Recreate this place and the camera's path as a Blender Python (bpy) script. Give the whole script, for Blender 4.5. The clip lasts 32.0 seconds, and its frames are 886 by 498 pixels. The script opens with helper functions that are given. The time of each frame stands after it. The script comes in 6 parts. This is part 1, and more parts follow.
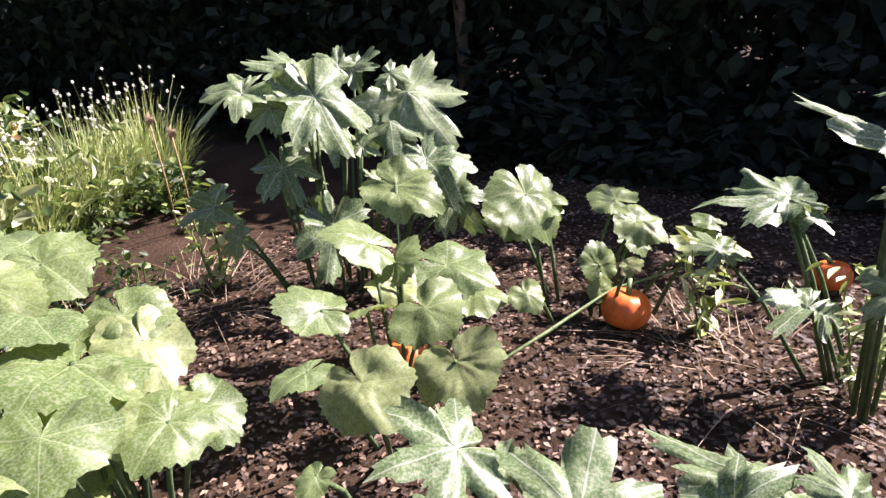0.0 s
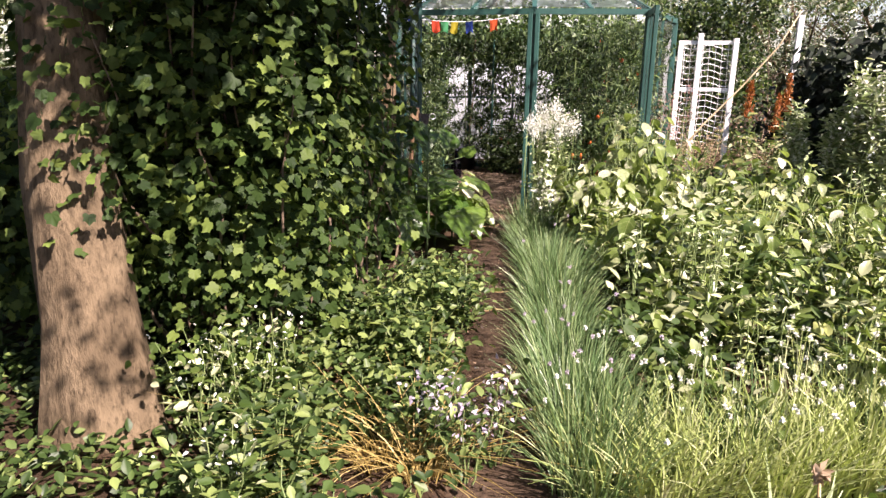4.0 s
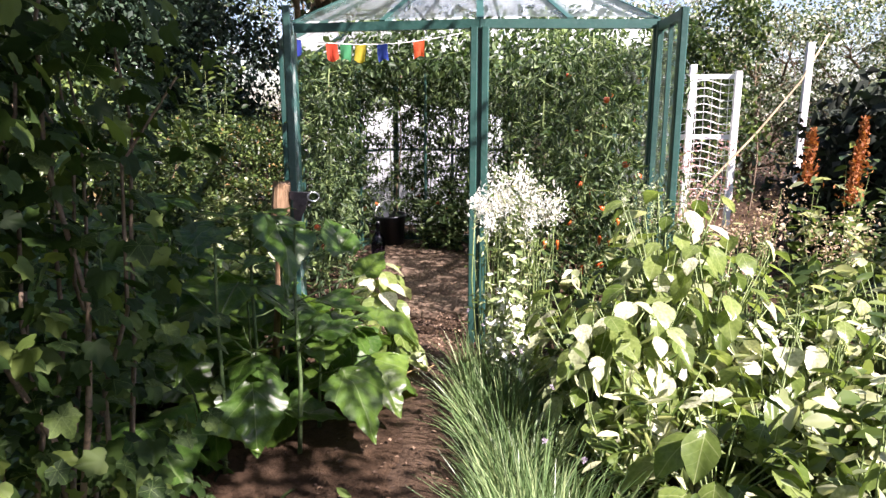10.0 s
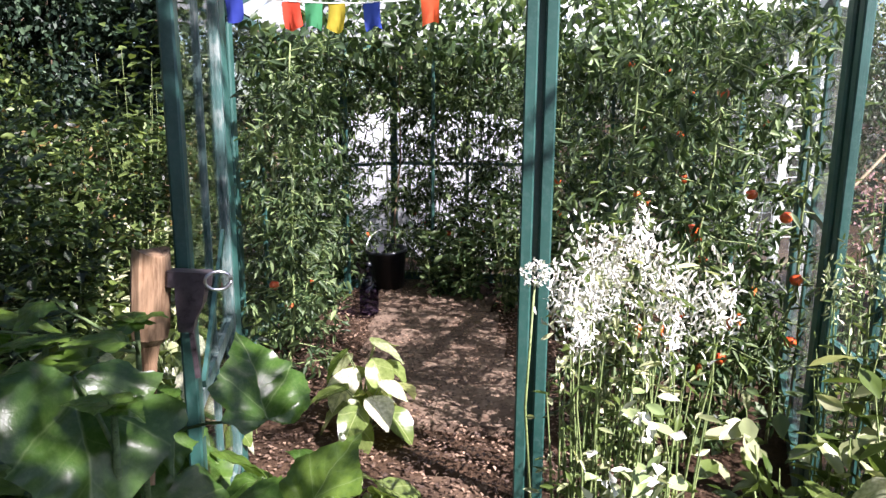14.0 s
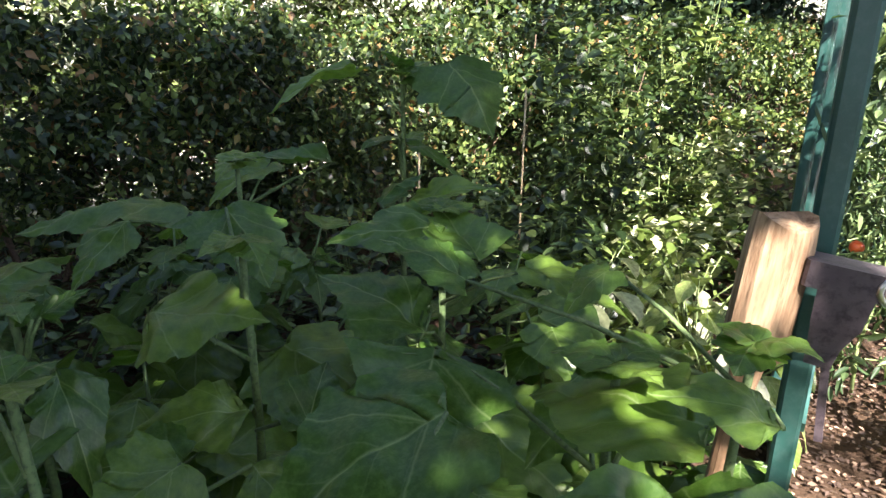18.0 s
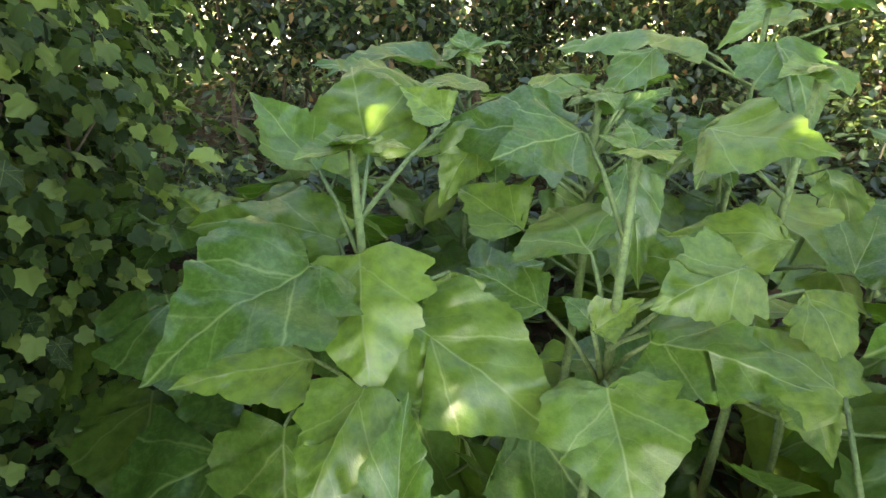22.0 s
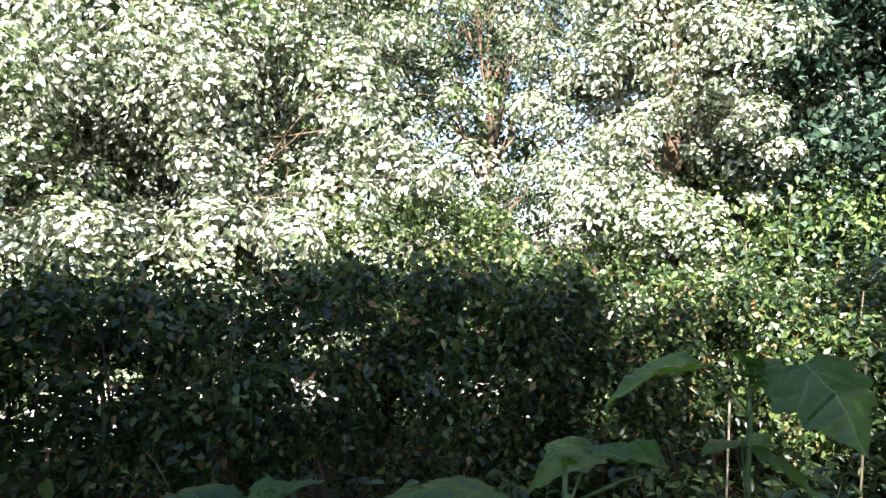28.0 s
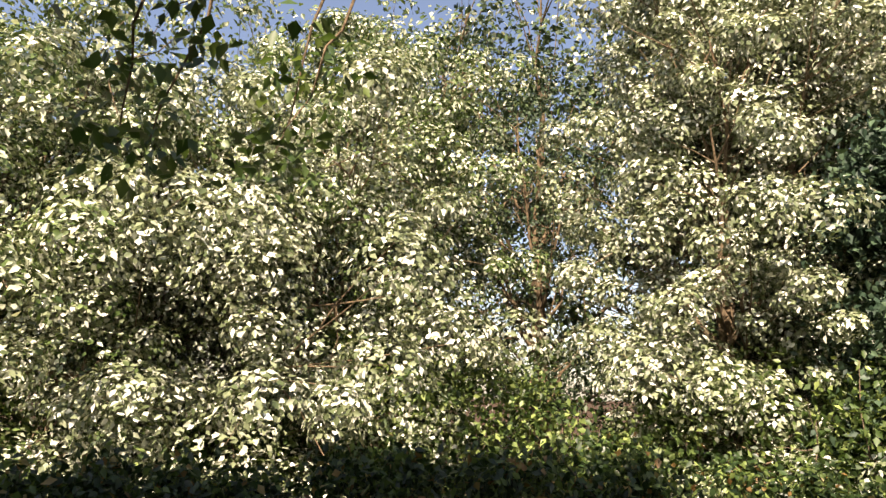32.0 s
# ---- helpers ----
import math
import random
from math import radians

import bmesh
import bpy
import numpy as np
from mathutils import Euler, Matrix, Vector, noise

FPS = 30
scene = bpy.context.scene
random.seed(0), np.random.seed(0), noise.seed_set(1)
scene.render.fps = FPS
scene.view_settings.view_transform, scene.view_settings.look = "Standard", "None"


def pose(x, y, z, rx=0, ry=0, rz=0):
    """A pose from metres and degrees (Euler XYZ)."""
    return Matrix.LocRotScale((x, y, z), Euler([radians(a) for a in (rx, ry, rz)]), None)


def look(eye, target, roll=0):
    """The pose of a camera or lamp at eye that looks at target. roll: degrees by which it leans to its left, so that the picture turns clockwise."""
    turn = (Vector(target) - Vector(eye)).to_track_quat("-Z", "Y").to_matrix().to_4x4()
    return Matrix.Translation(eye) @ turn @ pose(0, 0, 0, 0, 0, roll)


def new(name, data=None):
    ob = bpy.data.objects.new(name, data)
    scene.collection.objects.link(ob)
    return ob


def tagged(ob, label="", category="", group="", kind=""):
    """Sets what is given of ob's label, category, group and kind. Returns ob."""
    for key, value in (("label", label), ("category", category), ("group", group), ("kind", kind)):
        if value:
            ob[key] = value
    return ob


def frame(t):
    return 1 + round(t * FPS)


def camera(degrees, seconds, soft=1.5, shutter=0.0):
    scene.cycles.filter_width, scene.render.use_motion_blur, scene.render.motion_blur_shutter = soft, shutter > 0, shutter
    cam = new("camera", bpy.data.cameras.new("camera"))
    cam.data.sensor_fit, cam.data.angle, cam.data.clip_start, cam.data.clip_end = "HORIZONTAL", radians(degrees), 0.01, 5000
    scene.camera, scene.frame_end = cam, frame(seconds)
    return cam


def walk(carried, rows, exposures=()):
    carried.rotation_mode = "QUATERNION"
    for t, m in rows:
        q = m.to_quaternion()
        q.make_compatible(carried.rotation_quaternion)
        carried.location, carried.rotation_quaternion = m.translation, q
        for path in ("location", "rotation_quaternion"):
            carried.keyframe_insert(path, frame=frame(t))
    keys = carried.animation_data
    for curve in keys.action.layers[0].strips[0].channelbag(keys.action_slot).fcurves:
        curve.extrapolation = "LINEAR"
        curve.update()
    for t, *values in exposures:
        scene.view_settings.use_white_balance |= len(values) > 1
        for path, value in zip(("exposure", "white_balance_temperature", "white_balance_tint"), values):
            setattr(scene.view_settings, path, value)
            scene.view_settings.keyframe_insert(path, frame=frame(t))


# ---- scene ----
# ---------------------------------------------------------------- camera
cam = camera(66.47, 32.0, soft=1.45)
PATH = [
    (0, (1.438, -7.878, 1.221), (2.916, -6.773, 0.449), -4.3),
    (0.5, (1.343, -7.79, 1.318), (2.613, -6.398, 0.646), -3.7),
    (1, (1.219, -7.685, 1.41), (2.279, -6.101, 0.804), -1.4),
    (1.5, (1.051, -7.583, 1.471), (1.75, -5.792, 0.919), -0.7),
    (2, (0.852, -7.489, 1.519), (1.124, -5.586, 0.967), -0.9),
    (2.5, (0.707, -7.419, 1.543), (0.715, -5.496, 0.994), 0.5),
    (3, (0.636, -7.348, 1.551), (0.47, -5.432, 0.999), 1.3),
    (3.5, (0.581, -7.239, 1.556), (0.189, -5.353, 1.019), 0.6),
    (5.5, (0.574, -6.446, 1.545), (0.202, -4.543, 1.054), 0.6),
    (6, (0.544, -6.253, 1.544), (0.301, -4.341, 1.012), 2.1),
    (6.5, (0.484, -6.025, 1.543), (0.287, -4.086, 1.094), 1.4),
    (7, (0.472, -5.806, 1.53), (0.238, -3.866, 1.102), 0.4),
    (7.5, (0.467, -5.572, 1.522), (0.134, -3.647, 1.096), 1.1),
    (8, (0.454, -5.344, 1.522), (0.177, -3.419, 1.055), 0.4),
    (8.5, (0.418, -5.091, 1.529), (0.123, -3.169, 1.061), 0.6),
    (9, (0.409, -4.831, 1.542), (0.075, -2.902, 1.132), 1.4),
    (9.5, (0.376, -4.607, 1.557), (0.037, -2.672, 1.184), 1.8),
    (10, (0.314, -4.386, 1.57), (0.073, -2.442, 1.165), 0.1),
    (10.5, (0.257, -4.163, 1.581), (-0.0, -2.208, 1.248), 0.5),
    (11, (0.237, -3.907, 1.575), (-0.058, -1.959, 1.232), 1.5),
    (11.5, (0.187, -3.657, 1.559), (-0.093, -1.708, 1.211), 1.5),
    (12, (0.105, -3.392, 1.559), (-0.185, -1.445, 1.205), 0.9),
    (12.5, (0.061, -3.164, 1.55), (-0.266, -1.236, 1.129), 0.9),
    (13, (0.036, -2.941, 1.543), (-0.388, -1.036, 1.105), 1.7),
    (13.5, (-0.001, -2.735, 1.532), (-0.31, -0.801, 1.126), 2.1),
    (15.5, (-0.182, -1.838, 1.528), (-0.332, 0.121, 1.155), -2.0),
    (16, (-0.253, -1.751, 1.524), (-0.665, 0.169, 1.144), 0.1),
    (16.5, (-0.347, -1.762, 1.506), (-1.121, 0.018, 1.025), 1.4),
    (17, (-0.449, -1.825, 1.490), (-1.526, -0.232, 0.944), 0.1),
    (17.5, (-0.553, -1.886, 1.477), (-1.856, -0.491, 0.879), -0.0),
    (18, (-0.605, -1.941, 1.469), (-2.013, -0.678, 0.818), 0.1),
    (18.5, (-0.634, -1.981, 1.443), (-2.108, -0.826, 0.741), -1.0),
    (19, (-0.658, -2.022, 1.424), (-2.183, -0.977, 0.660), -0.7),
    (19.5, (-0.668, -2.051, 1.409), (-2.252, -1.148, 0.588), 0.1),
    (20, (-0.673, -2.086, 1.403), (-2.308, -1.318, 0.546), -0.1),
    (20.5, (-0.672, -2.123, 1.402), (-2.332, -1.486, 0.486), 0.4),
    (21, (-0.669, -2.164, 1.389), (-2.354, -1.661, 0.436), -0.1),
    (21.5, (-0.669, -2.201, 1.384), (-2.387, -1.809, 0.438), -0.1),
    (22, (-0.672, -2.232, 1.377), (-2.404, -1.942, 0.420), -0.1),
    (22.5, (-0.687, -2.254, 1.376), (-2.447, -2.019, 0.456), 0.2),
    (23, (-0.712, -2.241, 1.390), (-2.505, -1.954, 0.553), 0.4),
    (23.5, (-0.728, -2.193, 1.416), (-2.527, -1.727, 0.677), 0.5),
    (24, (-0.731, -2.135, 1.447), (-2.503, -1.448, 0.824), -0.0),
    (24.5, (-0.714, -2.087, 1.477), (-2.439, -1.227, 0.943), 0.5),
    (25, (-0.711, -2.068, 1.515), (-2.442, -1.167, 1.078), 0.6),
    (25.5, (-0.725, -2.068, 1.548), (-2.486, -1.191, 1.189), 1.4),
    (26, (-0.749, -2.077, 1.584), (-2.563, -1.289, 1.291), 1.7),
    (26.5, (-0.764, -2.080, 1.615), (-2.615, -1.363, 1.374), 1.3),
    (28.5, (-0.769, -2.011, 1.646), (-2.645, -1.319, 1.695), 1.4),
    (29, (-0.758, -2.001, 1.683), (-2.614, -1.265, 1.807), 1.6),
    (29.5, (-0.745, -1.989, 1.704), (-2.562, -1.172, 1.887), 1.6),
    (30, (-0.718, -1.978, 1.731), (-2.496, -1.098, 1.985), 1.7),
    (30.5, (-0.716, -1.986, 1.750), (-2.499, -1.131, 2.049), 1.7),
    (31, (-0.735, -2.018, 1.757), (-2.565, -1.276, 2.074), 1.9),
    (31.5, (-0.769, -2.056, 1.772), (-2.647, -1.470, 2.133), 1.9),
    (32, (-0.787, -2.073, 1.788), (-2.673, -1.556, 2.206), 2.1),
]
EXPOSURES = [(t, stops, kelvin, 33 if t < 2.5 else 30 if t < 16.5 else 16 if 18.5 < t < 25 else 22) for t, stops, kelvin in (
    (0, 1.9, 6200), (1.0, 1.6, 6300), (2.0, 1.12, 6700), (3.0, 1.58, 6800), (3.5, 1.7, 6800), (5.5, 2.15, 6350), (9.0, 2.15, 6400), (13.0, 2.1, 6000), (16.0, 2.15, 6000), (17.0, 2.3, 6300), (18.0, 3.15, 6400), (19.0, 4.35, 6250), (20.0, 4.65, 7000),
    (22.0, 5.35, 7900), (23.0, 5.4, 7900), (24.0, 5.25, 7600), (26.0, 3.9, 6600), (28.5, 2.9, 5900), (30.0, 2.3, 6100), (31.0, 2.1, 6250), (32.0, 1.95, 7750))]
walk(cam, [(t, look(eye, target, roll)) for t, eye, target, roll in PATH], EXPOSURES)

# ---------------------------------------------------------------- light
SUN_TO = Vector((0.76, -0.48, 0.86)).normalized()
world = bpy.data.worlds.new("sky")
scene.world = world
world.use_nodes = True
sky = world.node_tree.nodes.new("ShaderNodeTexSky")
sky.sky_type, sky.sun_disc = "NISHITA", False
sky.sun_elevation, sky.sun_rotation = math.asin(SUN_TO.z), math.atan2(SUN_TO.x, SUN_TO.y)
back = world.node_tree.nodes["Background"]
back.inputs[1].default_value = 0.06
world.node_tree.links.new(sky.outputs[0], back.inputs[0])
sun = new("sun", bpy.data.lights.new("sun", "SUN"))
sun.data.energy, sun.data.angle, sun.data.color = 5.0, radians(0.55), (1.0, 0.95, 0.86)
sun.matrix_basis = look(tuple(SUN_TO * 30), (0, 0, 0))


# ---------------------------------------------------------------- mesh tools
rng = np.random.default_rng(7)


def mesh_from(name, verts, faces, mat, smooth=True):
    me = bpy.data.meshes.new(name)
    me.from_pydata([tuple(v) for v in verts], [], [tuple(f) for f in faces])
    me.materials.append(mat)
    if smooth:
        me.polygons.foreach_set("use_smooth", [True] * len(me.polygons))
    me.update()
    return me


def fast_mesh(name, verts, quads, mat):
    """A mesh from arrays: verts (n, 3) and faces (m, k), all of k corners."""
    me = bpy.data.meshes.new(name)
    m, k = quads.shape
    me.vertices.add(len(verts))
    me.vertices.foreach_set("co", np.ascontiguousarray(verts, np.float32).ravel())
    me.loops.add(m * k)
    me.loops.foreach_set("vertex_index", np.ascontiguousarray(quads, np.int32).ravel())
    me.polygons.add(m)
    me.polygons.foreach_set("loop_start", np.arange(m, dtype=np.int32) * k)
    me.materials.append(mat)
    me.update(calc_edges=True)
    return me


def thing(name, label, category, m=None, group="", kind="", data=None):
    ob = new(name, data)
    if m is not None:
        ob.matrix_basis = m
    return tagged(ob, label, category, group, kind)


def part(name, me, parent, label="", m=None, kind=""):
    ob = new(name, me)
    ob.parent = parent
    if m is not None:
        ob.matrix_basis = m
    return tagged(ob, label, kind=kind)


class Geo:
    """Gathers verts and faces of one mesh."""

    def __init__(self):
        self.v, self.f = [], []

    def add(self, verts, faces):
        o = len(self.v)
        self.v += [tuple(p) for p in verts]
        self.f += [tuple(i + o for i in f) for f in faces]
        return self

    def tube(self, pts, radii, sides=6, cap=True):
        pts = [Vector(p) for p in pts]
        o, n = len(self.v), len(pts)
        ref = Vector((0.31, 0.87, 0.12))
        for i, p in enumerate(pts):
            d = (pts[min(i + 1, n - 1)] - pts[max(i - 1, 0)]).normalized()
            a = d.cross(ref if abs(d.dot(ref)) < 0.9 else Vector((1, 0, 0))).normalized()
            b = d.cross(a)
            for s in range(sides):
                w = 2 * math.pi * s / sides
                self.v.append(tuple(p + radii[i] * (a * math.cos(w) + b * math.sin(w))))
        for i in range(n - 1):
            for s in range(sides):
                t = (s + 1) % sides
                self.f.append((o + i * sides + s, o + i * sides + t, o + (i + 1) * sides + t, o + (i + 1) * sides + s))
        if cap:
            self.f.append(tuple(o + s for s in range(sides))[::-1])
            self.f.append(tuple(o + (n - 1) * sides + s for s in range(sides)))
        return self

    def box(self, lo, hi, bevel=0.0):
        x0, y0, z0 = lo
        x1, y1, z1 = hi
        c = min(bevel, (x1 - x0) / 3, (y1 - y0) / 3)
        ring = [(x0 + c, y0), (x1 - c, y0), (x1, y0 + c), (x1, y1 - c), (x1 - c, y1), (x0 + c, y1), (x0, y1 - c), (x0, y0 + c)] if c else [(x0, y0), (x1, y0), (x1, y1), (x0, y1)]
        k, o = len(ring), len(self.v)
        self.v += [(x, y, z0) for x, y in ring] + [(x, y, z1) for x, y in ring]
        self.f += [tuple(range(o, o + k))[::-1], tuple(range(o + k, o + 2 * k))]
        self.f += [(o + i, o + (i + 1) % k, o + k + (i + 1) % k, o + k + i) for i in range(k)]
        return self

    def bar(self, a, b, w, h, up=(0, 0, 1)):
        """A square bar of width w and height h from a to b."""
        a, b = Vector(a), Vector(b)
        d = (b - a).normalized()
        s = d.cross(Vector(up))
        s = s.normalized() if s.length > 1e-4 else Vector((1, 0, 0))
        u = s.cross(d)
        o = len(self.v)
        for p in (a, b):
            for i, j in ((-1, -1), (1, -1), (1, 1), (-1, 1)):
                self.v.append(tuple(p + s * (i * w / 2) + u * (j * h / 2)))
        self.f += [(o, o + 1, o + 2, o + 3), (o + 7, o + 6, o + 5, o + 4)]
        self.f += [(o + i, o + 4 + i, o + 4 + (i + 1) % 4, o + (i + 1) % 4) for i in range(4)]
        return self

    def mesh(self, name, mat, smooth=False):
        return mesh_from(name, self.v, self.f, mat, smooth)


def unit(a):
    return a / np.maximum(np.linalg.norm(a, axis=-1, keepdims=True), 1e-9)


# leaf outlines: rim from base round to base, first point is the base; the tip lies at y = 1
OVAL = np.array([(0, 0, 0), (0.2, 0.22, 0.05), (0.27, 0.5, 0.07), (0.14, 0.82, 0.02), (0, 1, -0.08), (-0.14, 0.82, 0.02), (-0.27, 0.5, 0.07), (-0.2, 0.22, 0.05)])
NARROW = OVAL * (0.55, 1, 1)
SMALL = np.array([(0, 0, 0), (0.3, 0.4, 0.08), (0, 1, -0.06), (-0.3, 0.4, 0.08)])
LOBED = np.array([(0, 0, 0), (0.26, -0.12, 0.03), (0.46, -0.02, 0.0), (0.5, 0.22, 0.04), (0.42, 0.36, 0.06), (0.5, 0.62, 0.0), (0.28, 0.68, 0.05), (0.14, 0.86, 0.0), (0, 1, -0.12), (-0.14, 0.86, 0.0), (-0.28, 0.68, 0.05), (-0.5, 0.62, 0.0), (-0.42, 0.36, 0.06), (-0.5, 0.22, 0.04), (-0.46, -0.02, 0.0), (-0.26, -0.12, 0.03)])


def leaf_mesh(name, pts, size, mat, outline=OVAL, up=(0, 0, 1), upward=1.0, tip=(0, 0, -1), droop=0.6, spread=1.0):
    """Many separate leaves in one mesh: at pts, facing up with scatter, their tips towards tip."""
    n = len(pts)
    k = len(outline)
    normal = unit(np.asarray(up, float) * upward + rng.normal(0, 0.6 * spread, (n, 3)))
    along = rng.normal(0, 1, (n, 3)) + np.asarray(tip, float) * droop * 2
    along = unit(along - normal * (along * normal).sum(-1, keepdims=True))
    across = np.cross(along, normal)
    s = (np.asarray(size) * rng.uniform(0.65, 1.25, n))[:, None, None]
    v = pts[:, None] + s * (outline[None, :, :1] * across[:, None] + outline[None, :, 1:2] * along[:, None] + outline[None, :, 2:] * normal[:, None])
    o = (np.arange(n) * k)[:, None]
    if k == 4:
        tri = np.array([(0, 1, 2), (0, 2, 3)])
        return fast_mesh(name, v.reshape(-1, 3), (o[:, :, None] + tri[None]).reshape(-1, 3), mat)
    half = k // 2
    if outline is LOBED:
        tri = np.array([(0, i, i + 1) for i in range(1, k - 1)])
        return fast_mesh(name, v.reshape(-1, 3), (o[:, :, None] + tri[None]).reshape(-1, 3), mat)
    tri = np.array([(0, 1, 2), (0, 2, 3), (0, 3, half), (0, half, 5), (0, 5, 6), (0, 6, 7)])
    return fast_mesh(name, v.reshape(-1, 3), (o[:, :, None] + tri[None]).reshape(-1, 3), mat)


def clumped(centres, n, sigma):
    """n points scattered round the centres."""
    c = np.asarray(centres)
    return c[rng.integers(0, len(c), n)] + rng.normal(0, 1, (n, 3)) * sigma


def wander(a, b, n, amount):
    """A crooked line from a to b."""
    a, b = np.asarray(a, float), np.asarray(b, float)
    t = np.linspace(0, 1, n)[:, None]
    w = np.cumsum(rng.normal(0, amount, (n, 3)), 0)
    return a + (b - a) * t + (w - w[-1] * t) * 1.0 - w[0] * (1 - t)


# ---------------------------------------------------------------- materials
def material(name):
    mat = bpy.data.materials.new(name)
    mat.use_nodes = True
    nt = mat.node_tree
    nt.nodes.clear()
    out = nt.nodes.new("ShaderNodeOutputMaterial")

    def node(kind, **kw):
        n = nt.nodes.new(kind)
        for key, value in kw.items():
            if key in n.inputs.keys():
                n.inputs[key].default_value = value
        return n

    return mat, nt, node, out


def ramp(nt, node, source, stops):
    r = node("ShaderNodeValToRGB")
    els = r.color_ramp.elements
    while len(els) < len(stops):
        els.new(0.5)
    for e, (at, c) in zip(els, stops):
        e.position, e.color = at, (*c, 1)
    nt.links.new(source, r.inputs[0])
    return r.outputs[0]


def mixed(nt, node, a, b, fac, blend="MIX"):
    m = nt.nodes.new("ShaderNodeMix")
    m.data_type, m.blend_type = "RGBA", blend
    for sock, value in ((m.inputs[0], fac), (m.inputs[6], a), (m.inputs[7], b)):
        if isinstance(value, (int, float)):
            sock.default_value = value
        elif isinstance(value, tuple):
            sock.default_value = (*value, 1)
        else:
            nt.links.new(value, sock)
    return m.outputs[2]


def maths(nt, op, a, b=0.0, c=0.0):
    m = nt.nodes.new("ShaderNodeMath")
    m.operation = op
    for sock, value in zip(m.inputs, (a, b, c)):
        if isinstance(value, (int, float)):
            sock.default_value = value
        else:
            nt.links.new(value, sock)
    return m.outputs[0]


def leaf_material(name, dark, mid, light, gloss=0.42, through_light=0.45, island=True, spots=None, veins=False, vein=(0.3, 0.4, 0.16), spec=0.5):
    """Foliage: colour changes from leaf to leaf and in blotches, light shines through."""
    mat, nt, node, out = material(name)
    if island:
        rnd = node("ShaderNodeNewGeometry").outputs["Random Per Island"]
    else:
        rnd = node("ShaderNodeObjectInfo").outputs["Random"]
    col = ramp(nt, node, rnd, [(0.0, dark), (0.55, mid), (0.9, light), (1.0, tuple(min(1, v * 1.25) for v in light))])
    coord = node("ShaderNodeTexCoord").outputs["Object"]
    blotch = node("ShaderNodeTexNoise", Scale=9.0 if not island else 3.0, Detail=4.0)
    nt.links.new(coord, blotch.inputs["Vector"])
    col = mixed(nt, node, col, tuple(v * 0.72 for v in dark), maths(nt, "MULTIPLY", ramp(nt, node, blotch.outputs[0], [(0.35, (0, 0, 0)), (0.7, (1, 1, 1))]), 0.6))
    bump_from = blotch.outputs[0]
    if spots:
        sp = node("ShaderNodeTexNoise", Scale=26.0, Detail=6.0, Roughness=0.65)
        nt.links.new(coord, sp.inputs["Vector"])
        amount = maths(nt, "MULTIPLY", ramp(nt, node, sp.outputs[0], [(0.44, (0, 0, 0)), (0.62, (1, 1, 1))]), spots[1])
        col = mixed(nt, node, col, spots[0], amount)
    if veins:
        sep = node("ShaderNodeSeparateXYZ")
        uvm = node("ShaderNodeUVMap")
        nt.links.new(uvm.outputs[0], sep.inputs[0])
        x, y = maths(nt, "ABSOLUTE", sep.outputs[0]), sep.outputs[1]
        soft_line = lambda d, w: maths(nt, "SUBTRACT", 1.0, maths(nt, "MINIMUM", maths(nt, "DIVIDE", d, w), 1.0))
        wob = maths(nt, "MULTIPLY", maths(nt, "SUBTRACT", blotch.outputs[0], 0.5), 0.06)
        mid_rib = soft_line(maths(nt, "ABSOLUTE", maths(nt, "ADD", sep.outputs[0], maths(nt, "MULTIPLY", wob, 0.3))), 0.014)
        base_rib = soft_line(maths(nt, "ABSOLUTE", maths(nt, "SUBTRACT", maths(nt, "SUBTRACT", y, 0.1), maths(nt, "ADD", maths(nt, "MULTIPLY", x, 0.95), wob))), 0.016)
        curve = maths(nt, "MULTIPLY", maths(nt, "POWER", x, 0.85), 0.8)
        side = maths(nt, "ABSOLUTE", maths(nt, "SUBTRACT", maths(nt, "FRACT", maths(nt, "MULTIPLY", maths(nt, "ADD", maths(nt, "SUBTRACT", y, curve), wob), 4.5)), 0.5))
        ribs = maths(nt, "MULTIPLY", soft_line(side, 0.05), maths(nt, "SUBTRACT", 0.55, maths(nt, "MULTIPLY", x, 1.0)))
        both = maths(nt, "MULTIPLY", maths(nt, "MAXIMUM", maths(nt, "MAXIMUM", mid_rib, maths(nt, "MULTIPLY", base_rib, 0.7)), maths(nt, "MULTIPLY", ribs, 0.6)), 0.8)
        col = mixed(nt, node, col, vein, both)
        net = node("ShaderNodeTexVoronoi", Scale=38.0)
        net.feature = "DISTANCE_TO_EDGE"
        nt.links.new(coord, net.inputs["Vector"])
        bump_from = maths(nt, "SUBTRACT", maths(nt, "MINIMUM", net.outputs["Distance"], 0.25), both)
    bump = node("ShaderNodeBump", Strength=0.2, Distance=0.003)
    nt.links.new(bump_from, bump.inputs["Height"])
    p = node("ShaderNodeBsdfPrincipled", Roughness=gloss)
    p.inputs["Specular IOR Level"].default_value = spec
    nt.links.new(col, p.inputs["Base Color"])
    nt.links.new(bump.outputs[0], p.inputs["Normal"])
    t = node("ShaderNodeBsdfTranslucent")
    nt.links.new(mixed(nt, node, col, (0.95, 1.0, 0.25), 0.55, "MULTIPLY"), t.inputs[0])
    glow = nt.nodes.new("ShaderNodeMixShader")
    glow.inputs[0].default_value = through_light
    nt.links.new(p.outputs[0], glow.inputs[1])
    nt.links.new(t.outputs[0], glow.inputs[2])
    nt.links.new(glow.outputs[0], out.inputs[0])
    return mat


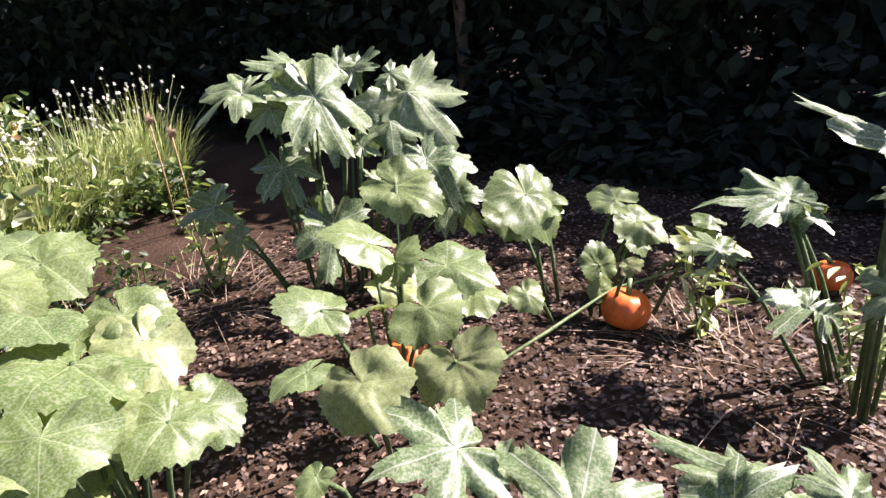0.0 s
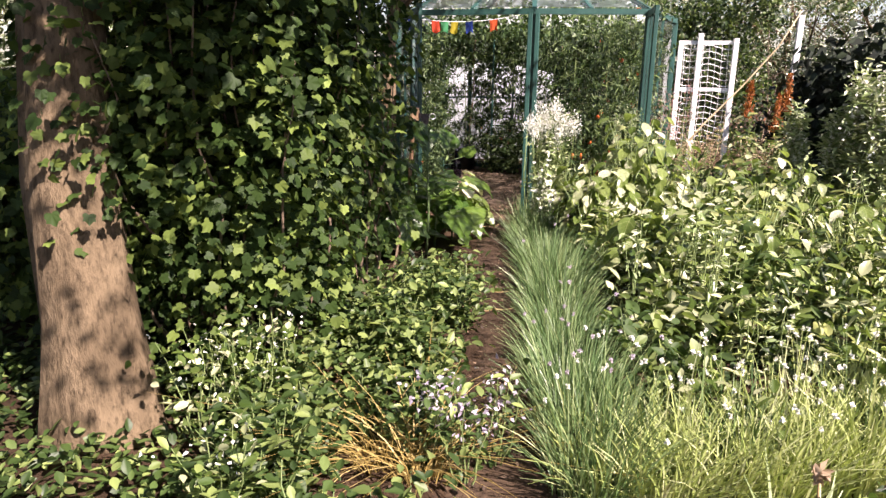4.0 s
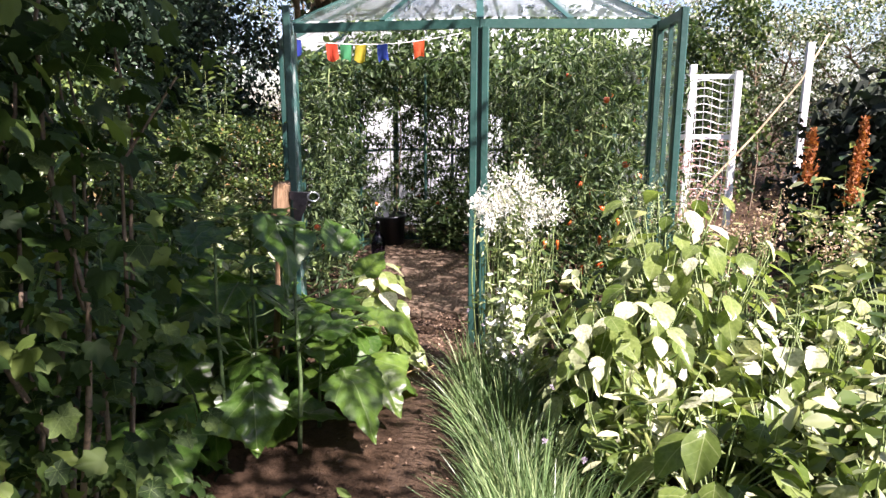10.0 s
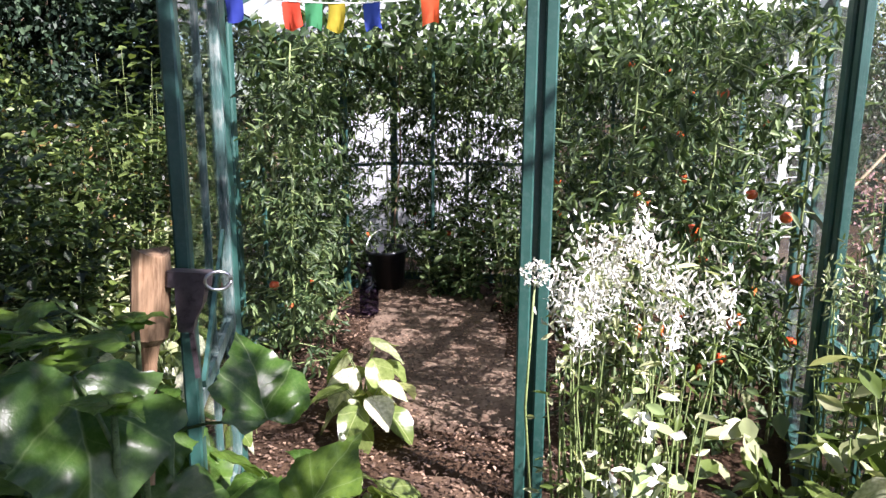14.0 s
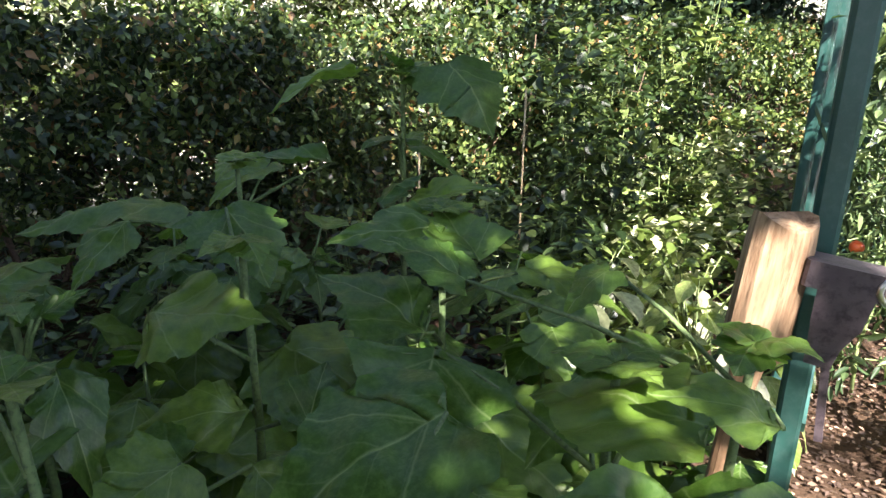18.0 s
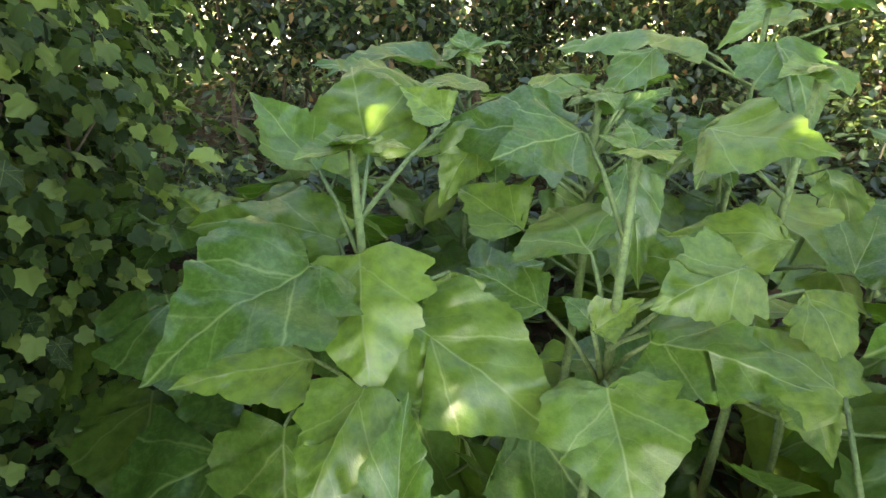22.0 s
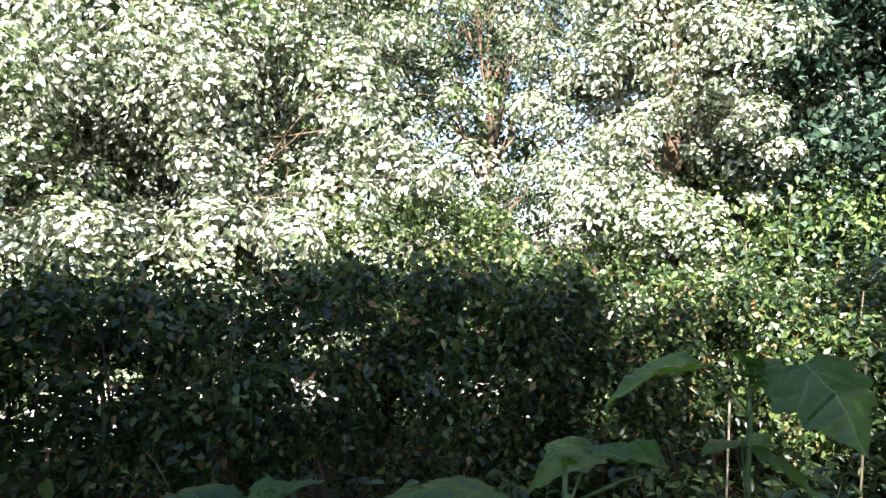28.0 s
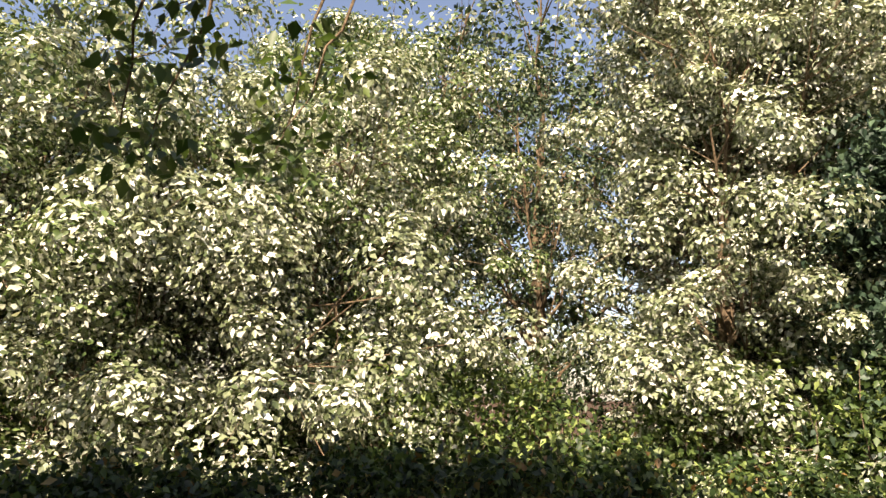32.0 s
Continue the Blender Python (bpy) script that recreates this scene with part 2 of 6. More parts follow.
def surface(name, a, b, rough=0.7, scale=8.0, fine=60.0, bump=0.4, metal=0.0, depth=0.01, streak=None, third=None, spec=0.5):
    """Two-scale mottled surface between the colours a and b; streak stretches the pattern."""
    mat, nt, node, out = material(name)
    coord = node("ShaderNodeTexCoord").outputs["Object"]
    if streak:
        mp = node("ShaderNodeMapping", Scale=streak)
        nt.links.new(coord, mp.inputs["Vector"])
        coord = mp.outputs[0]
    n1, n2 = node("ShaderNodeTexNoise", Scale=scale, Detail=5.0), node("ShaderNodeTexNoise", Scale=fine, Detail=6.0, Roughness=0.7)
    for n in (n1, n2):
        nt.links.new(coord, n.inputs["Vector"])
    col = mixed(nt, node, a, b, ramp(nt, node, n1.outputs[0], [(0.35, (0, 0, 0)), (0.65, (1, 1, 1))]))
    col = mixed(nt, node, col, third or tuple(v * 0.45 for v in a), ramp(nt, node, n2.outputs[0], [(0.48, (0, 0, 0)), (0.68, (1, 1, 1))]))
    height = maths(nt, "ADD", n1.outputs[0], maths(nt, "MULTIPLY", n2.outputs[0], 0.6))
    bp = node("ShaderNodeBump", Strength=bump, Distance=depth)
    nt.links.new(height, bp.inputs["Height"])
    p = node("ShaderNodeBsdfPrincipled", Roughness=rough, Metallic=metal)
    p.inputs["Specular IOR Level"].default_value = spec
    nt.links.new(col, p.inputs["Base Color"])
    nt.links.new(bp.outputs[0], p.inputs["Normal"])
    nt.links.new(p.outputs[0], out.inputs[0])
    return mat


def glass_material(name, tint, rough=0.02, haze=0.0):
    mat, nt, node, out = material(name)
    g = node("ShaderNodeBsdfTransparent")
    g.inputs[0].default_value = (*tint, 1)
    s = node("ShaderNodeBsdfGlossy", Roughness=rough)
    f = node("ShaderNodeLayerWeight", Blend=0.5)
    rim = maths(nt, "ADD", maths(nt, "MULTIPLY", maths(nt, "POWER", f.outputs["Facing"], 5.0), 0.7), 0.04)
    m = nt.nodes.new("ShaderNodeMixShader")
    nt.links.new(rim, m.inputs[0])
    nt.links.new(g.outputs[0], m.inputs[1])
    nt.links.new(s.outputs[0], m.inputs[2])
    last = m.outputs[0]
    if haze:
        d = node("ShaderNodeBsdfTranslucent")
        d.inputs[0].default_value = (0.85, 0.88, 0.86, 1)
        e = nt.nodes.new("ShaderNodeMixShader")
        dirt = node("ShaderNodeTexNoise", Scale=7.0, Detail=6.0)
        nt.links.new(maths(nt, "MULTIPLY", dirt.outputs[0], haze * 2), e.inputs[0])
        nt.links.new(last, e.inputs[1])
        nt.links.new(d.outputs[0], e.inputs[2])
        last = e.outputs[0]
    nt.links.new(last, out.inputs[0])
    return mat


M_SOIL = surface("soil", (0.04, 0.025, 0.015), (0.075, 0.047, 0.028), rough=0.95, scale=2.2, fine=45.0, bump=1.0, depth=0.03, third=(0.025, 0.016, 0.01), spec=0.1)
M_PATH = surface("trodden_soil", (0.058, 0.037, 0.022), (0.1, 0.065, 0.04), rough=0.95, scale=4.0, fine=38.0, bump=1.0, depth=0.02, third=(0.04, 0.025, 0.016), spec=0.2)
M_BARK = surface("bark", (0.1, 0.072, 0.043), (0.18, 0.132, 0.08), rough=0.95, scale=9.0, fine=40.0, bump=1.0, depth=0.03, streak=(1, 1, 0.35), spec=0.1)
M_TWIG = surface("twig", (0.11, 0.08, 0.05), (0.2, 0.14, 0.09), rough=0.85, scale=14.0, fine=60.0, bump=0.4)
M_LOG = surface("weathered_log", (0.21, 0.13, 0.07), (0.36, 0.25, 0.15), rough=0.85, scale=16.0, fine=70.0, bump=0.8, depth=0.008, streak=(1, 1, 0.1), third=(0.11, 0.06, 0.03), spec=0.2)
M_STEM = surface("green_stem", (0.12, 0.18, 0.055), (0.2, 0.25, 0.09), rough=0.6, scale=20.0, fine=90.0, bump=0.3)
M_HAIRY = surface("pale_stem", (0.055, 0.1, 0.027), (0.1, 0.15, 0.05), rough=0.8, scale=30.0, fine=150.0, bump=0.4)
M_FRAME = surface("green_paint", (0.012, 0.05, 0.04), (0.02, 0.075, 0.06), rough=0.42, scale=5.0, fine=55.0, bump=0.15, third=(0.035, 0.08, 0.068))
M_FRAME_OLD = surface("worn_green_paint", (0.02, 0.07, 0.06), (0.06, 0.105, 0.095), rough=0.6, scale=10.0, fine=35.0, bump=0.4, streak=(1, 1, 0.3), third=(0.2, 0.23, 0.21))
M_METAL = surface("dark_metal", (0.05, 0.038, 0.043), (0.095, 0.075, 0.08), rough=0.5, scale=9.0, fine=60.0, bump=0.2, metal=0.4)
M_STEEL = surface("bright_steel", (0.5, 0.5, 0.5), (0.65, 0.65, 0.65), rough=0.3, metal=1.0, bump=0.1)
M_WHITE = surface("white_paint", (0.72, 0.72, 0.7), (0.82, 0.82, 0.8), rough=0.6, scale=6.0, fine=50.0, bump=0.15, third=(0.6, 0.6, 0.57))
M_SHEET = surface("white_sheet", (0.6, 0.59, 0.63), (0.76, 0.74, 0.78), rough=0.7, scale=3.0, fine=22.0, bump=0.8, depth=0.04, third=(0.5, 0.5, 0.52))
_p = M_SHEET.node_tree
_t = _p.nodes.new("ShaderNodeBsdfTranslucent")
_t.inputs[0].default_value = (0.7, 0.68, 0.72, 1)
_m = _p.nodes.new("ShaderNodeMixShader")
_m.inputs[0].default_value = 0.35
_out = [n for n in _p.nodes if n.bl_idname == "ShaderNodeOutputMaterial"][0]
_p.links.new(_out.inputs[0].links[0].from_socket, _m.inputs[1])
_p.links.new(_t.outputs[0], _m.inputs[2])
_p.links.new(_m.outputs[0], _out.inputs[0])
M_BLACK = surface("black_plastic", (0.012, 0.014, 0.018), (0.025, 0.028, 0.035), rough=0.35, scale=6.0, fine=70.0, bump=0.1)
M_SLAB = surface("paving_slab", (0.095, 0.066, 0.044), (0.18, 0.135, 0.095), rough=0.95, scale=2.2, fine=9.0, bump=1.0, third=(0.05, 0.034, 0.022), spec=0.2)
M_STONE = surface("pebble", (0.3, 0.27, 0.24), (0.42, 0.38, 0.34), rough=0.8, scale=20.0, fine=80.0, bump=0.3)
M_STRAW = surface("straw", (0.36, 0.24, 0.1), (0.5, 0.36, 0.17), rough=0.8, scale=9.0, fine=60.0, bump=0.2)
M_PUMPKIN = surface("pumpkin_skin", (0.7, 0.13, 0.02), (0.78, 0.19, 0.03), rough=0.4, scale=6.0, fine=40.0, bump=0.15, third=(0.55, 0.09, 0.015))
M_TOMATO = surface("tomato_skin", (0.5, 0.04, 0.015), (0.6, 0.1, 0.02), rough=0.3, scale=6.0, fine=30.0, bump=0.05, third=(0.5, 0.12, 0.02))
M_CANE = surface("cane", (0.4, 0.3, 0.17), (0.52, 0.41, 0.25), rough=0.7, scale=12.0, fine=60.0, bump=0.2, streak=(1, 1, 0.2))

L_YACON = leaf_material("yacon_leaf", (0.04, 0.103, 0.013), (0.073, 0.155, 0.019), (0.13, 0.215, 0.03), gloss=0.3, through_light=0.5, island=False, spots=((0.13, 0.21, 0.06), 0.3), veins=True, vein=(0.2, 0.28, 0.11))
L_SQUASH = leaf_material("squash_leaf", (0.1, 0.17, 0.035), (0.17, 0.24, 0.055), (0.3, 0.35, 0.12), gloss=0.42, through_light=0.4, island=False, spots=((0.5, 0.52, 0.36), 0.36), veins=True, vein=(0.36, 0.42, 0.2))
L_ZUCCHINI = leaf_material("zucchini_leaf", (0.07, 0.13, 0.035), (0.12, 0.19, 0.06), (0.22, 0.29, 0.12), gloss=0.42, through_light=0.28, island=False, spots=((0.48, 0.5, 0.34), 0.42), veins=True, vein=(0.45, 0.48, 0.36))
L_SHRUB = leaf_material("shrub_leaf", (0.018, 0.038, 0.009), (0.05, 0.09, 0.02), (0.18, 0.245, 0.055), gloss=0.55, through_light=0.4, spec=0.18)
L_SHRUB_ONE = leaf_material("shrub_single_leaf", (0.016, 0.035, 0.008), (0.033, 0.062, 0.014), (0.08, 0.12, 0.028), gloss=0.6, through_light=0.42, spec=0.2, island=False, veins=True, vein=(0.16, 0.22, 0.08))
# the near-white stop paints white sun glints on single bed leaves
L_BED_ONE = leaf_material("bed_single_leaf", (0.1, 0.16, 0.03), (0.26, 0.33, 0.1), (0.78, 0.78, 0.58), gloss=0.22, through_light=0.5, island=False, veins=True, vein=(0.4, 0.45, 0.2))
L_GROUND = leaf_material("ground_leaf", (0.024, 0.05, 0.011), (0.075, 0.13, 0.03), (0.26, 0.33, 0.1), gloss=0.5, through_light=0.4)
# wide dark-to-white range paints glare and dark hollows into the bed foliage
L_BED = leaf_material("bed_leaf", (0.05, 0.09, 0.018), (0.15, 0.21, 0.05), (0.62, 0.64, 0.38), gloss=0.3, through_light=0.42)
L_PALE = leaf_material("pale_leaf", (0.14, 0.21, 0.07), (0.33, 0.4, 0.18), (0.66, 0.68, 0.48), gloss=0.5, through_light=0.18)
L_CHIVE = leaf_material("chive_blade", (0.07, 0.135, 0.045), (0.13, 0.21, 0.075), (0.29, 0.36, 0.16), gloss=0.4, through_light=0.2)
L_GRASS = leaf_material("grass_blade", (0.24, 0.31, 0.08), (0.38, 0.44, 0.15), (0.56, 0.58, 0.32), gloss=0.4, through_light=0.2)
L_HEDGE = leaf_material("hedge_leaf", (0.013, 0.028, 0.008), (0.036, 0.07, 0.017), (0.16, 0.22, 0.06), gloss=0.42, through_light=0.35)
L_RUST = leaf_material("rusty_leaf", (0.18, 0.1, 0.03), (0.28, 0.17, 0.06), (0.36, 0.3, 0.12), gloss=0.5, through_light=0.35)
# both tree leaves: near-white stops paint sun glare, dark stops the shaded leaves
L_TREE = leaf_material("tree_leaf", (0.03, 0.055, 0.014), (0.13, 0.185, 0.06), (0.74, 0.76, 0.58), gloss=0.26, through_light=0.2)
L_TREE2 = leaf_material("silvery_glare_tree_leaf", (0.045, 0.066, 0.024), (0.25, 0.285, 0.16), (0.84, 0.85, 0.7), gloss=0.24, through_light=0.15)
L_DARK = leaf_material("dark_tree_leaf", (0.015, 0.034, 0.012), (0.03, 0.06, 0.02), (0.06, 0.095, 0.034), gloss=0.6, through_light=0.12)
L_FIR = leaf_material("fir_spray", (0.011, 0.026, 0.014), (0.026, 0.052, 0.028), (0.07, 0.115, 0.06), gloss=0.55, through_light=0.1, spec=0.3)
# near-black leaf colour carries the shade on the tall hedge
L_BLACK = leaf_material("painted_shade_leaf", (0.005, 0.01, 0.004), (0.01, 0.02, 0.008), (0.022, 0.038, 0.014), gloss=0.9, through_light=0.05)
L_APPLE = leaf_material("overhanging_leaf", (0.04, 0.08, 0.02), (0.075, 0.125, 0.03), (0.13, 0.18, 0.05), gloss=0.45, through_light=0.35)
L_TOMATO = leaf_material("tomato_leaf", (0.02, 0.045, 0.014), (0.055, 0.1, 0.034), (0.2, 0.28, 0.11), gloss=0.5, through_light=0.4)
P_WHITE = leaf_material("white_petal", (0.7, 0.7, 0.6), (0.8, 0.8, 0.74), (0.85, 0.85, 0.83), gloss=0.6, through_light=0.12)
P_LILAC = leaf_material("lilac_petal", (0.42, 0.34, 0.46), (0.55, 0.48, 0.58), (0.7, 0.64, 0.72), gloss=0.6, through_light=0.4)
P_PINK = leaf_material("dusky_pink_petal", (0.35, 0.17, 0.17), (0.45, 0.27, 0.25), (0.55, 0.38, 0.34), gloss=0.7, through_light=0.35)
P_ORANGE = leaf_material("orange_plume", (0.28, 0.075, 0.018), (0.38, 0.13, 0.03), (0.46, 0.21, 0.06), gloss=0.7, through_light=0.35)
P_DRY = leaf_material("dry_flower", (0.3, 0.21, 0.13), (0.42, 0.31, 0.2), (0.5, 0.4, 0.27), gloss=0.8, through_light=0.25)
L_STRAW = leaf_material("dry_grass", (0.26, 0.18, 0.05), (0.4, 0.29, 0.09), (0.55, 0.42, 0.17), gloss=0.6, through_light=0.25)
L_HUMUS = leaf_material("dead_leaf", (0.035, 0.02, 0.012), (0.08, 0.047, 0.027), (0.3, 0.2, 0.13), gloss=0.7, through_light=0.1)


def cloth(name, c):
    return leaf_material(name, tuple(v * 0.85 for v in c), c, tuple(min(1, v * 1.1) for v in c), gloss=0.8, through_light=0.45, island=False)


G_PANE = glass_material("glass", (0.9, 0.94, 0.92), haze=0.018)
G_DOOR = glass_material("door_glass", (0.93, 0.96, 0.95), haze=0.004)
G_ROOF = glass_material("roof_sheet", (0.86, 0.9, 0.92), rough=0.08, haze=0.3)
G_BOTTLE = glass_material("smoky_glass", (0.4, 0.38, 0.6))


# ---------------------------------------------------------------- ground
def on_path(x, y):
    """How far a place lies from the middle of the trodden path."""
    mid = 0.3 + 0.12 * (y + 4.1) * -1.0 if y > -4.6 else 0.36
    return x - mid


def ground_z(x, y):
    bump = 0.035 * noise.noise((x * 1.3, y * 1.3, 0.2)) + 0.012 * noise.noise((x * 6, y * 6, 1.7))
    near = max(0.0, 1 - math.hypot(x, y + 4) / 30)
    return bump * near - 0.03


def make_ground():
    xs = np.concatenate([[-900, -200, -60, -25, -14], np.arange(-9, 9.01, 0.12), [14, 25, 60, 200, 900]])
    ys = np.concatenate([[-900, -200, -60, -25, -14], np.arange(-11, 8.01, 0.12), [14, 25, 60, 200, 900]])
    verts = [(x, y, ground_z(x, y)) for y in ys for x in xs]
    n, m = len(xs), len(ys)
    faces = [(j * n + i, j * n + i + 1, (j + 1) * n + i + 1, (j + 1) * n + i) for j in range(m - 1) for i in range(n - 1)]
    thing("ground", "dark brown crumbly garden soil with litter", "ground", kind="structure", data=mesh_from("ground", verts, faces, M_SOIL))
    # the trodden path, a ribbon slightly above the beds
    line = [(0.5, -6.6), (0.5, -5.6), (0.42, -5.0), (0.34, -4.4), (0.24, -3.6), (0.1, -2.7), (-0.06, -1.6), (-0.24, -0.6), (-0.42, 0.25)]
    pts = []
    for (x0, y0), (x1, y1) in zip(line, line[1:]):
        pts += [(x0 + (x1 - x0) * k / 8, y0 + (y1 - y0) * k / 8) for k in range(8)]
    v, f, cols = [], [], 9
    for i, (x, y) in enumerate(pts):
        half = 0.24 + 0.05 * noise.noise((0, y * 1.4, 3)) + (0.4 if y < -4.95 else 0.25 * max(0, (-4.3 - y)) if y < -4.3 else 0)
        for c in range(cols):
            s = c / (cols - 1) * 2 - 1
            xx = x + s * half * (1 + 0.45 * noise.noise((3 * (s > 0), y * 2.6, 8))) + 0.02 * noise.noise((c, y * 5, 5)) + (0.06 if y < -4.95 else 0)
            v.append((xx, y, 0.004 - 0.07 * s**4 + 0.012 * noise.noise((xx * 7, y * 7, 9))))
        if i:
            a = (i - 1) * cols
            f += [(a + c, a + c + 1, a + cols + c + 1, a + cols + c) for c in range(cols - 1)]
    thing("path", "narrow trodden bare earth garden path", "path", kind="structure", data=mesh_from("path", v, f, M_PATH))


make_ground()


def litter(name, label, boxes, n, size, mat):
    pts = []
    for x0, y0, x1, y1, share in boxes:
        k = int(n * share)
        p = np.stack([rng.uniform(x0, x1, k), rng.uniform(y0, y1, k)], -1)
        pts += [(x, y, max(ground_z(x, y) + 0.012, 0.02 if y > 0.5 else 0.014 if abs(on_path(x, y)) < 0.3 else -1)) for x, y in p]
    thing(name, label, "litter", kind="stuff", data=leaf_mesh(name, np.array(pts), size, mat, SMALL, upward=2.2, droop=0.0, spread=0.8))


litter("leaf_litter", "dry brown dead leaves and straw on soil", [(-0.6, -5.9, 1.2, 0.4, 0.05), (1.9, -9, 6, -5.2, 0.7), (-1.6, -0.6, 0.6, 3.6, 0.35)], 46000, 0.026, L_HUMUS)


# ---------------------------------------------------------------- shrubs, hedges, trees
def tube_mesh(name, lines, mat, sides=5):
    g = Geo()
    for pts, r0, r1 in lines:
        k = len(pts)
        g.tube(pts, [r0 + (r1 - r0) * i / (k - 1) for i in range(k)], sides, cap=False)
    return g.mesh(name, mat, True)


def tree(label, base, height, radius, leaves, n, size, outline=OVAL, trunk=0.14, low=0.18, bark=None, lean=(0, 0), name="tree", blobs=9):
    """A tapered trunk with limbs that fork into twigs; leaf sprays sit round the twig ends."""
    x, y = base
    t = thing(name, label, "tree", pose(x, y, -0.08))
    top = np.array([lean[0], lean[1], height * 0.86])
    spine = wander((0, 0, 0), top, 9, 0.05 * height / 6)
    lines = [(spine, trunk, trunk * 0.16)]
    ends = []
    for b in range(blobs):
        h = low + (0.98 - low) * ((b + 0.5) / blobs) ** 0.9
        w = b * 2.4 + rng.uniform(-0.5, 0.5)
        prof = math.sin(math.pi * min(1, (0.22 + 0.78 * (1 - h)) ** 0.8)) * 0.35 + 0.62 * (1 - h * 0.55)
        r = radius * prof * rng.uniform(0.7, 1.05)
        c = np.array([lean[0] * h + math.cos(w) * r, lean[1] * h + math.sin(w) * r, height * h + rng.uniform(-0.3, 0.3)])
        at = spine[int(np.clip(h * 0.75 * 8, 1, 7))]
        limb = wander(at, c, 6, 0.05 * radius)
        lines.append((limb, trunk * 0.34, trunk * 0.07))
        for _ in range(12):
            e = c + rng.normal(0, 1, 3) * radius * np.array([0.34, 0.34, 0.3])
            lines.append((wander(limb[rng.integers(2, 6)], e, 4, 0.03 * radius), trunk * 0.08, trunk * 0.02))
            ends.append(e)
    for _ in range(blobs):
        ends.append(top * rng.uniform(0.6, 1.05) + rng.normal(0, 1, 3) * radius * np.array([0.3, 0.3, 0.15]))
    part("trunk", tube_mesh("trunk", lines, bark or M_BARK, 6), t)
    # rounded leaf sprays, their leaves turned outwards
    c = np.array(ends)
    pick = rng.integers(0, len(c), n)
    d = unit(rng.normal(0, 1, (n, 3)) + (0, 0, 0.25))
    r = rng.uniform(0.25, 1, n) ** 0.4 * radius * rng.uniform(0.1, 0.27, len(c))[pick]
    pts = c[pick] + d * r[:, None] * (1.15, 1.15, 0.75)
    ok = pts[:, 2] > 0.15
    up = unit(d + (0, 0, 0.5))[ok]
    part("crown", leaf_mesh("crown", pts[ok], size, leaves, outline, up=up, upward=1.3, droop=0.35, spread=0.6), t, kind="stuff")
    return t


def hedge(name, label, line, height, depth, leaves, n, size, bare=0.0, gaps=(), extra=None, sigma=0.1):
    """A hedge along a line of (x, y): woody stems below, a coat of leaf sprays above."""
    h = thing(name, label, "hedge", pose(*line[0], 0))
    o = np.array([*line[0], 0.0])
    p = np.array(line, float)
    seg = np.linalg.norm(np.diff(p, axis=0), axis=1)
    cum = np.r_[0, np.cumsum(seg)]

    def along(s):
        return np.stack([np.interp(s, cum, p[:, 0]), np.interp(s, cum, p[:, 1])], -1)

    stems = []
    for s in np.arange(0.1, cum[-1], 0.24):
        b = along(np.array([s]))[0] + rng.normal(0, depth * 0.16, 2)
        hh = height(s) if callable(height) else height
        e = np.array([*(b + rng.normal(0, 0.25, 2)), hh * rng.uniform(0.65, 0.95)])
        line_pts = wander((*b, -0.05), e, 6, 0.05)
        stems.append((line_pts - o, rng.uniform(0.012, 0.03), 0.004))
        for _ in range(5):
            a = line_pts[rng.integers(1, 5)]
            stems.append((wander(a, a + rng.normal(0, 1, 3) * (0.28, 0.28, 0.2) + (0, 0, 0.12), 4, 0.02) - o, 0.007, 0.002))
    part("woody_growth", tube_mesh("woody_growth", stems, M_TWIG, 4), h, kind="stuff")
    m = max(60, int(cum[-1] * 70))
    s = rng.uniform(0, cum[-1], m)
    hh = np.array([height(v) for v in s]) if callable(height) else np.full(m, height)
    z = bare * hh + (1 - bare) * hh * rng.uniform(0, 1, m) ** 0.8
    side = rng.choice([-1, 1], m) * depth * 0.5 * rng.uniform(0.55, 1.0, m) * np.where(z > hh * 0.9, rng.uniform(0, 1, m), 1)
    d = np.gradient(p, axis=0)
    dirs = unit(np.stack([np.interp(s, cum, d[:, 0]), np.interp(s, cum, d[:, 1])], -1))
    c = np.concatenate([along(s) + np.stack([dirs[:, 1], -dirs[:, 0]], -1) * side[:, None], z[:, None]], -1)
    for gx, gy, gz, gr in gaps:
        c = c[((c - (gx, gy, gz)) ** 2).sum(-1) > gr * gr]
    pts = clumped(c, n, (sigma, sigma, sigma * 0.8))
    for gx, gy, gz, gr in gaps:
        pts = pts[((pts - (gx, gy, gz)) ** 2).sum(-1) > (gr * 0.8) ** 2]
    pts = pts[pts[:, 2] > 0.02] - o
    mix = rng.random(len(pts)) < (0.06 if extra else 0.0)
    part("foliage", leaf_mesh("foliage", pts[~mix], size, leaves, SMALL if n > 20000 else OVAL, upward=0.5, droop=0.5, spread=1.2), h, kind="stuff")
    if extra:
        part("autumn_foliage", leaf_mesh("autumn_foliage", pts[mix], size, extra, SMALL, upward=0.5, droop=0.5, spread=1.2), h, "reddish brown turning leaves", kind="stuff")
    return h


HEDGE = [(-4.7, -9.0), (-4.55, -4.5), (-4.4, -1.5), (-4.35, 0.8), (-4.15, 2.2), (-3.9, 4.2), (-3.3, 6.4)]
hedge("hedge", "clipped mixed garden hedge, bare and twiggy below", HEDGE, lambda s: 1.42 + 0.05 * math.sin(s * 1.7) + 0.04 * math.sin(s * 5.1), 0.8, L_HEDGE, 170000, 0.056, bare=0.1, sigma=0.08,
      gaps=((-4.3, -2.2, 0.4, 0.3), (-4.3, -1.55, 0.3, 0.25), (-4.4, -2.9, 0.45, 0.3), (-4.4, -1.1, 0.75, 0.15), (-4.3, -0.4, 0.6, 0.2), (-4.4, -3.6, 0.6, 0.25)), extra=L_RUST)
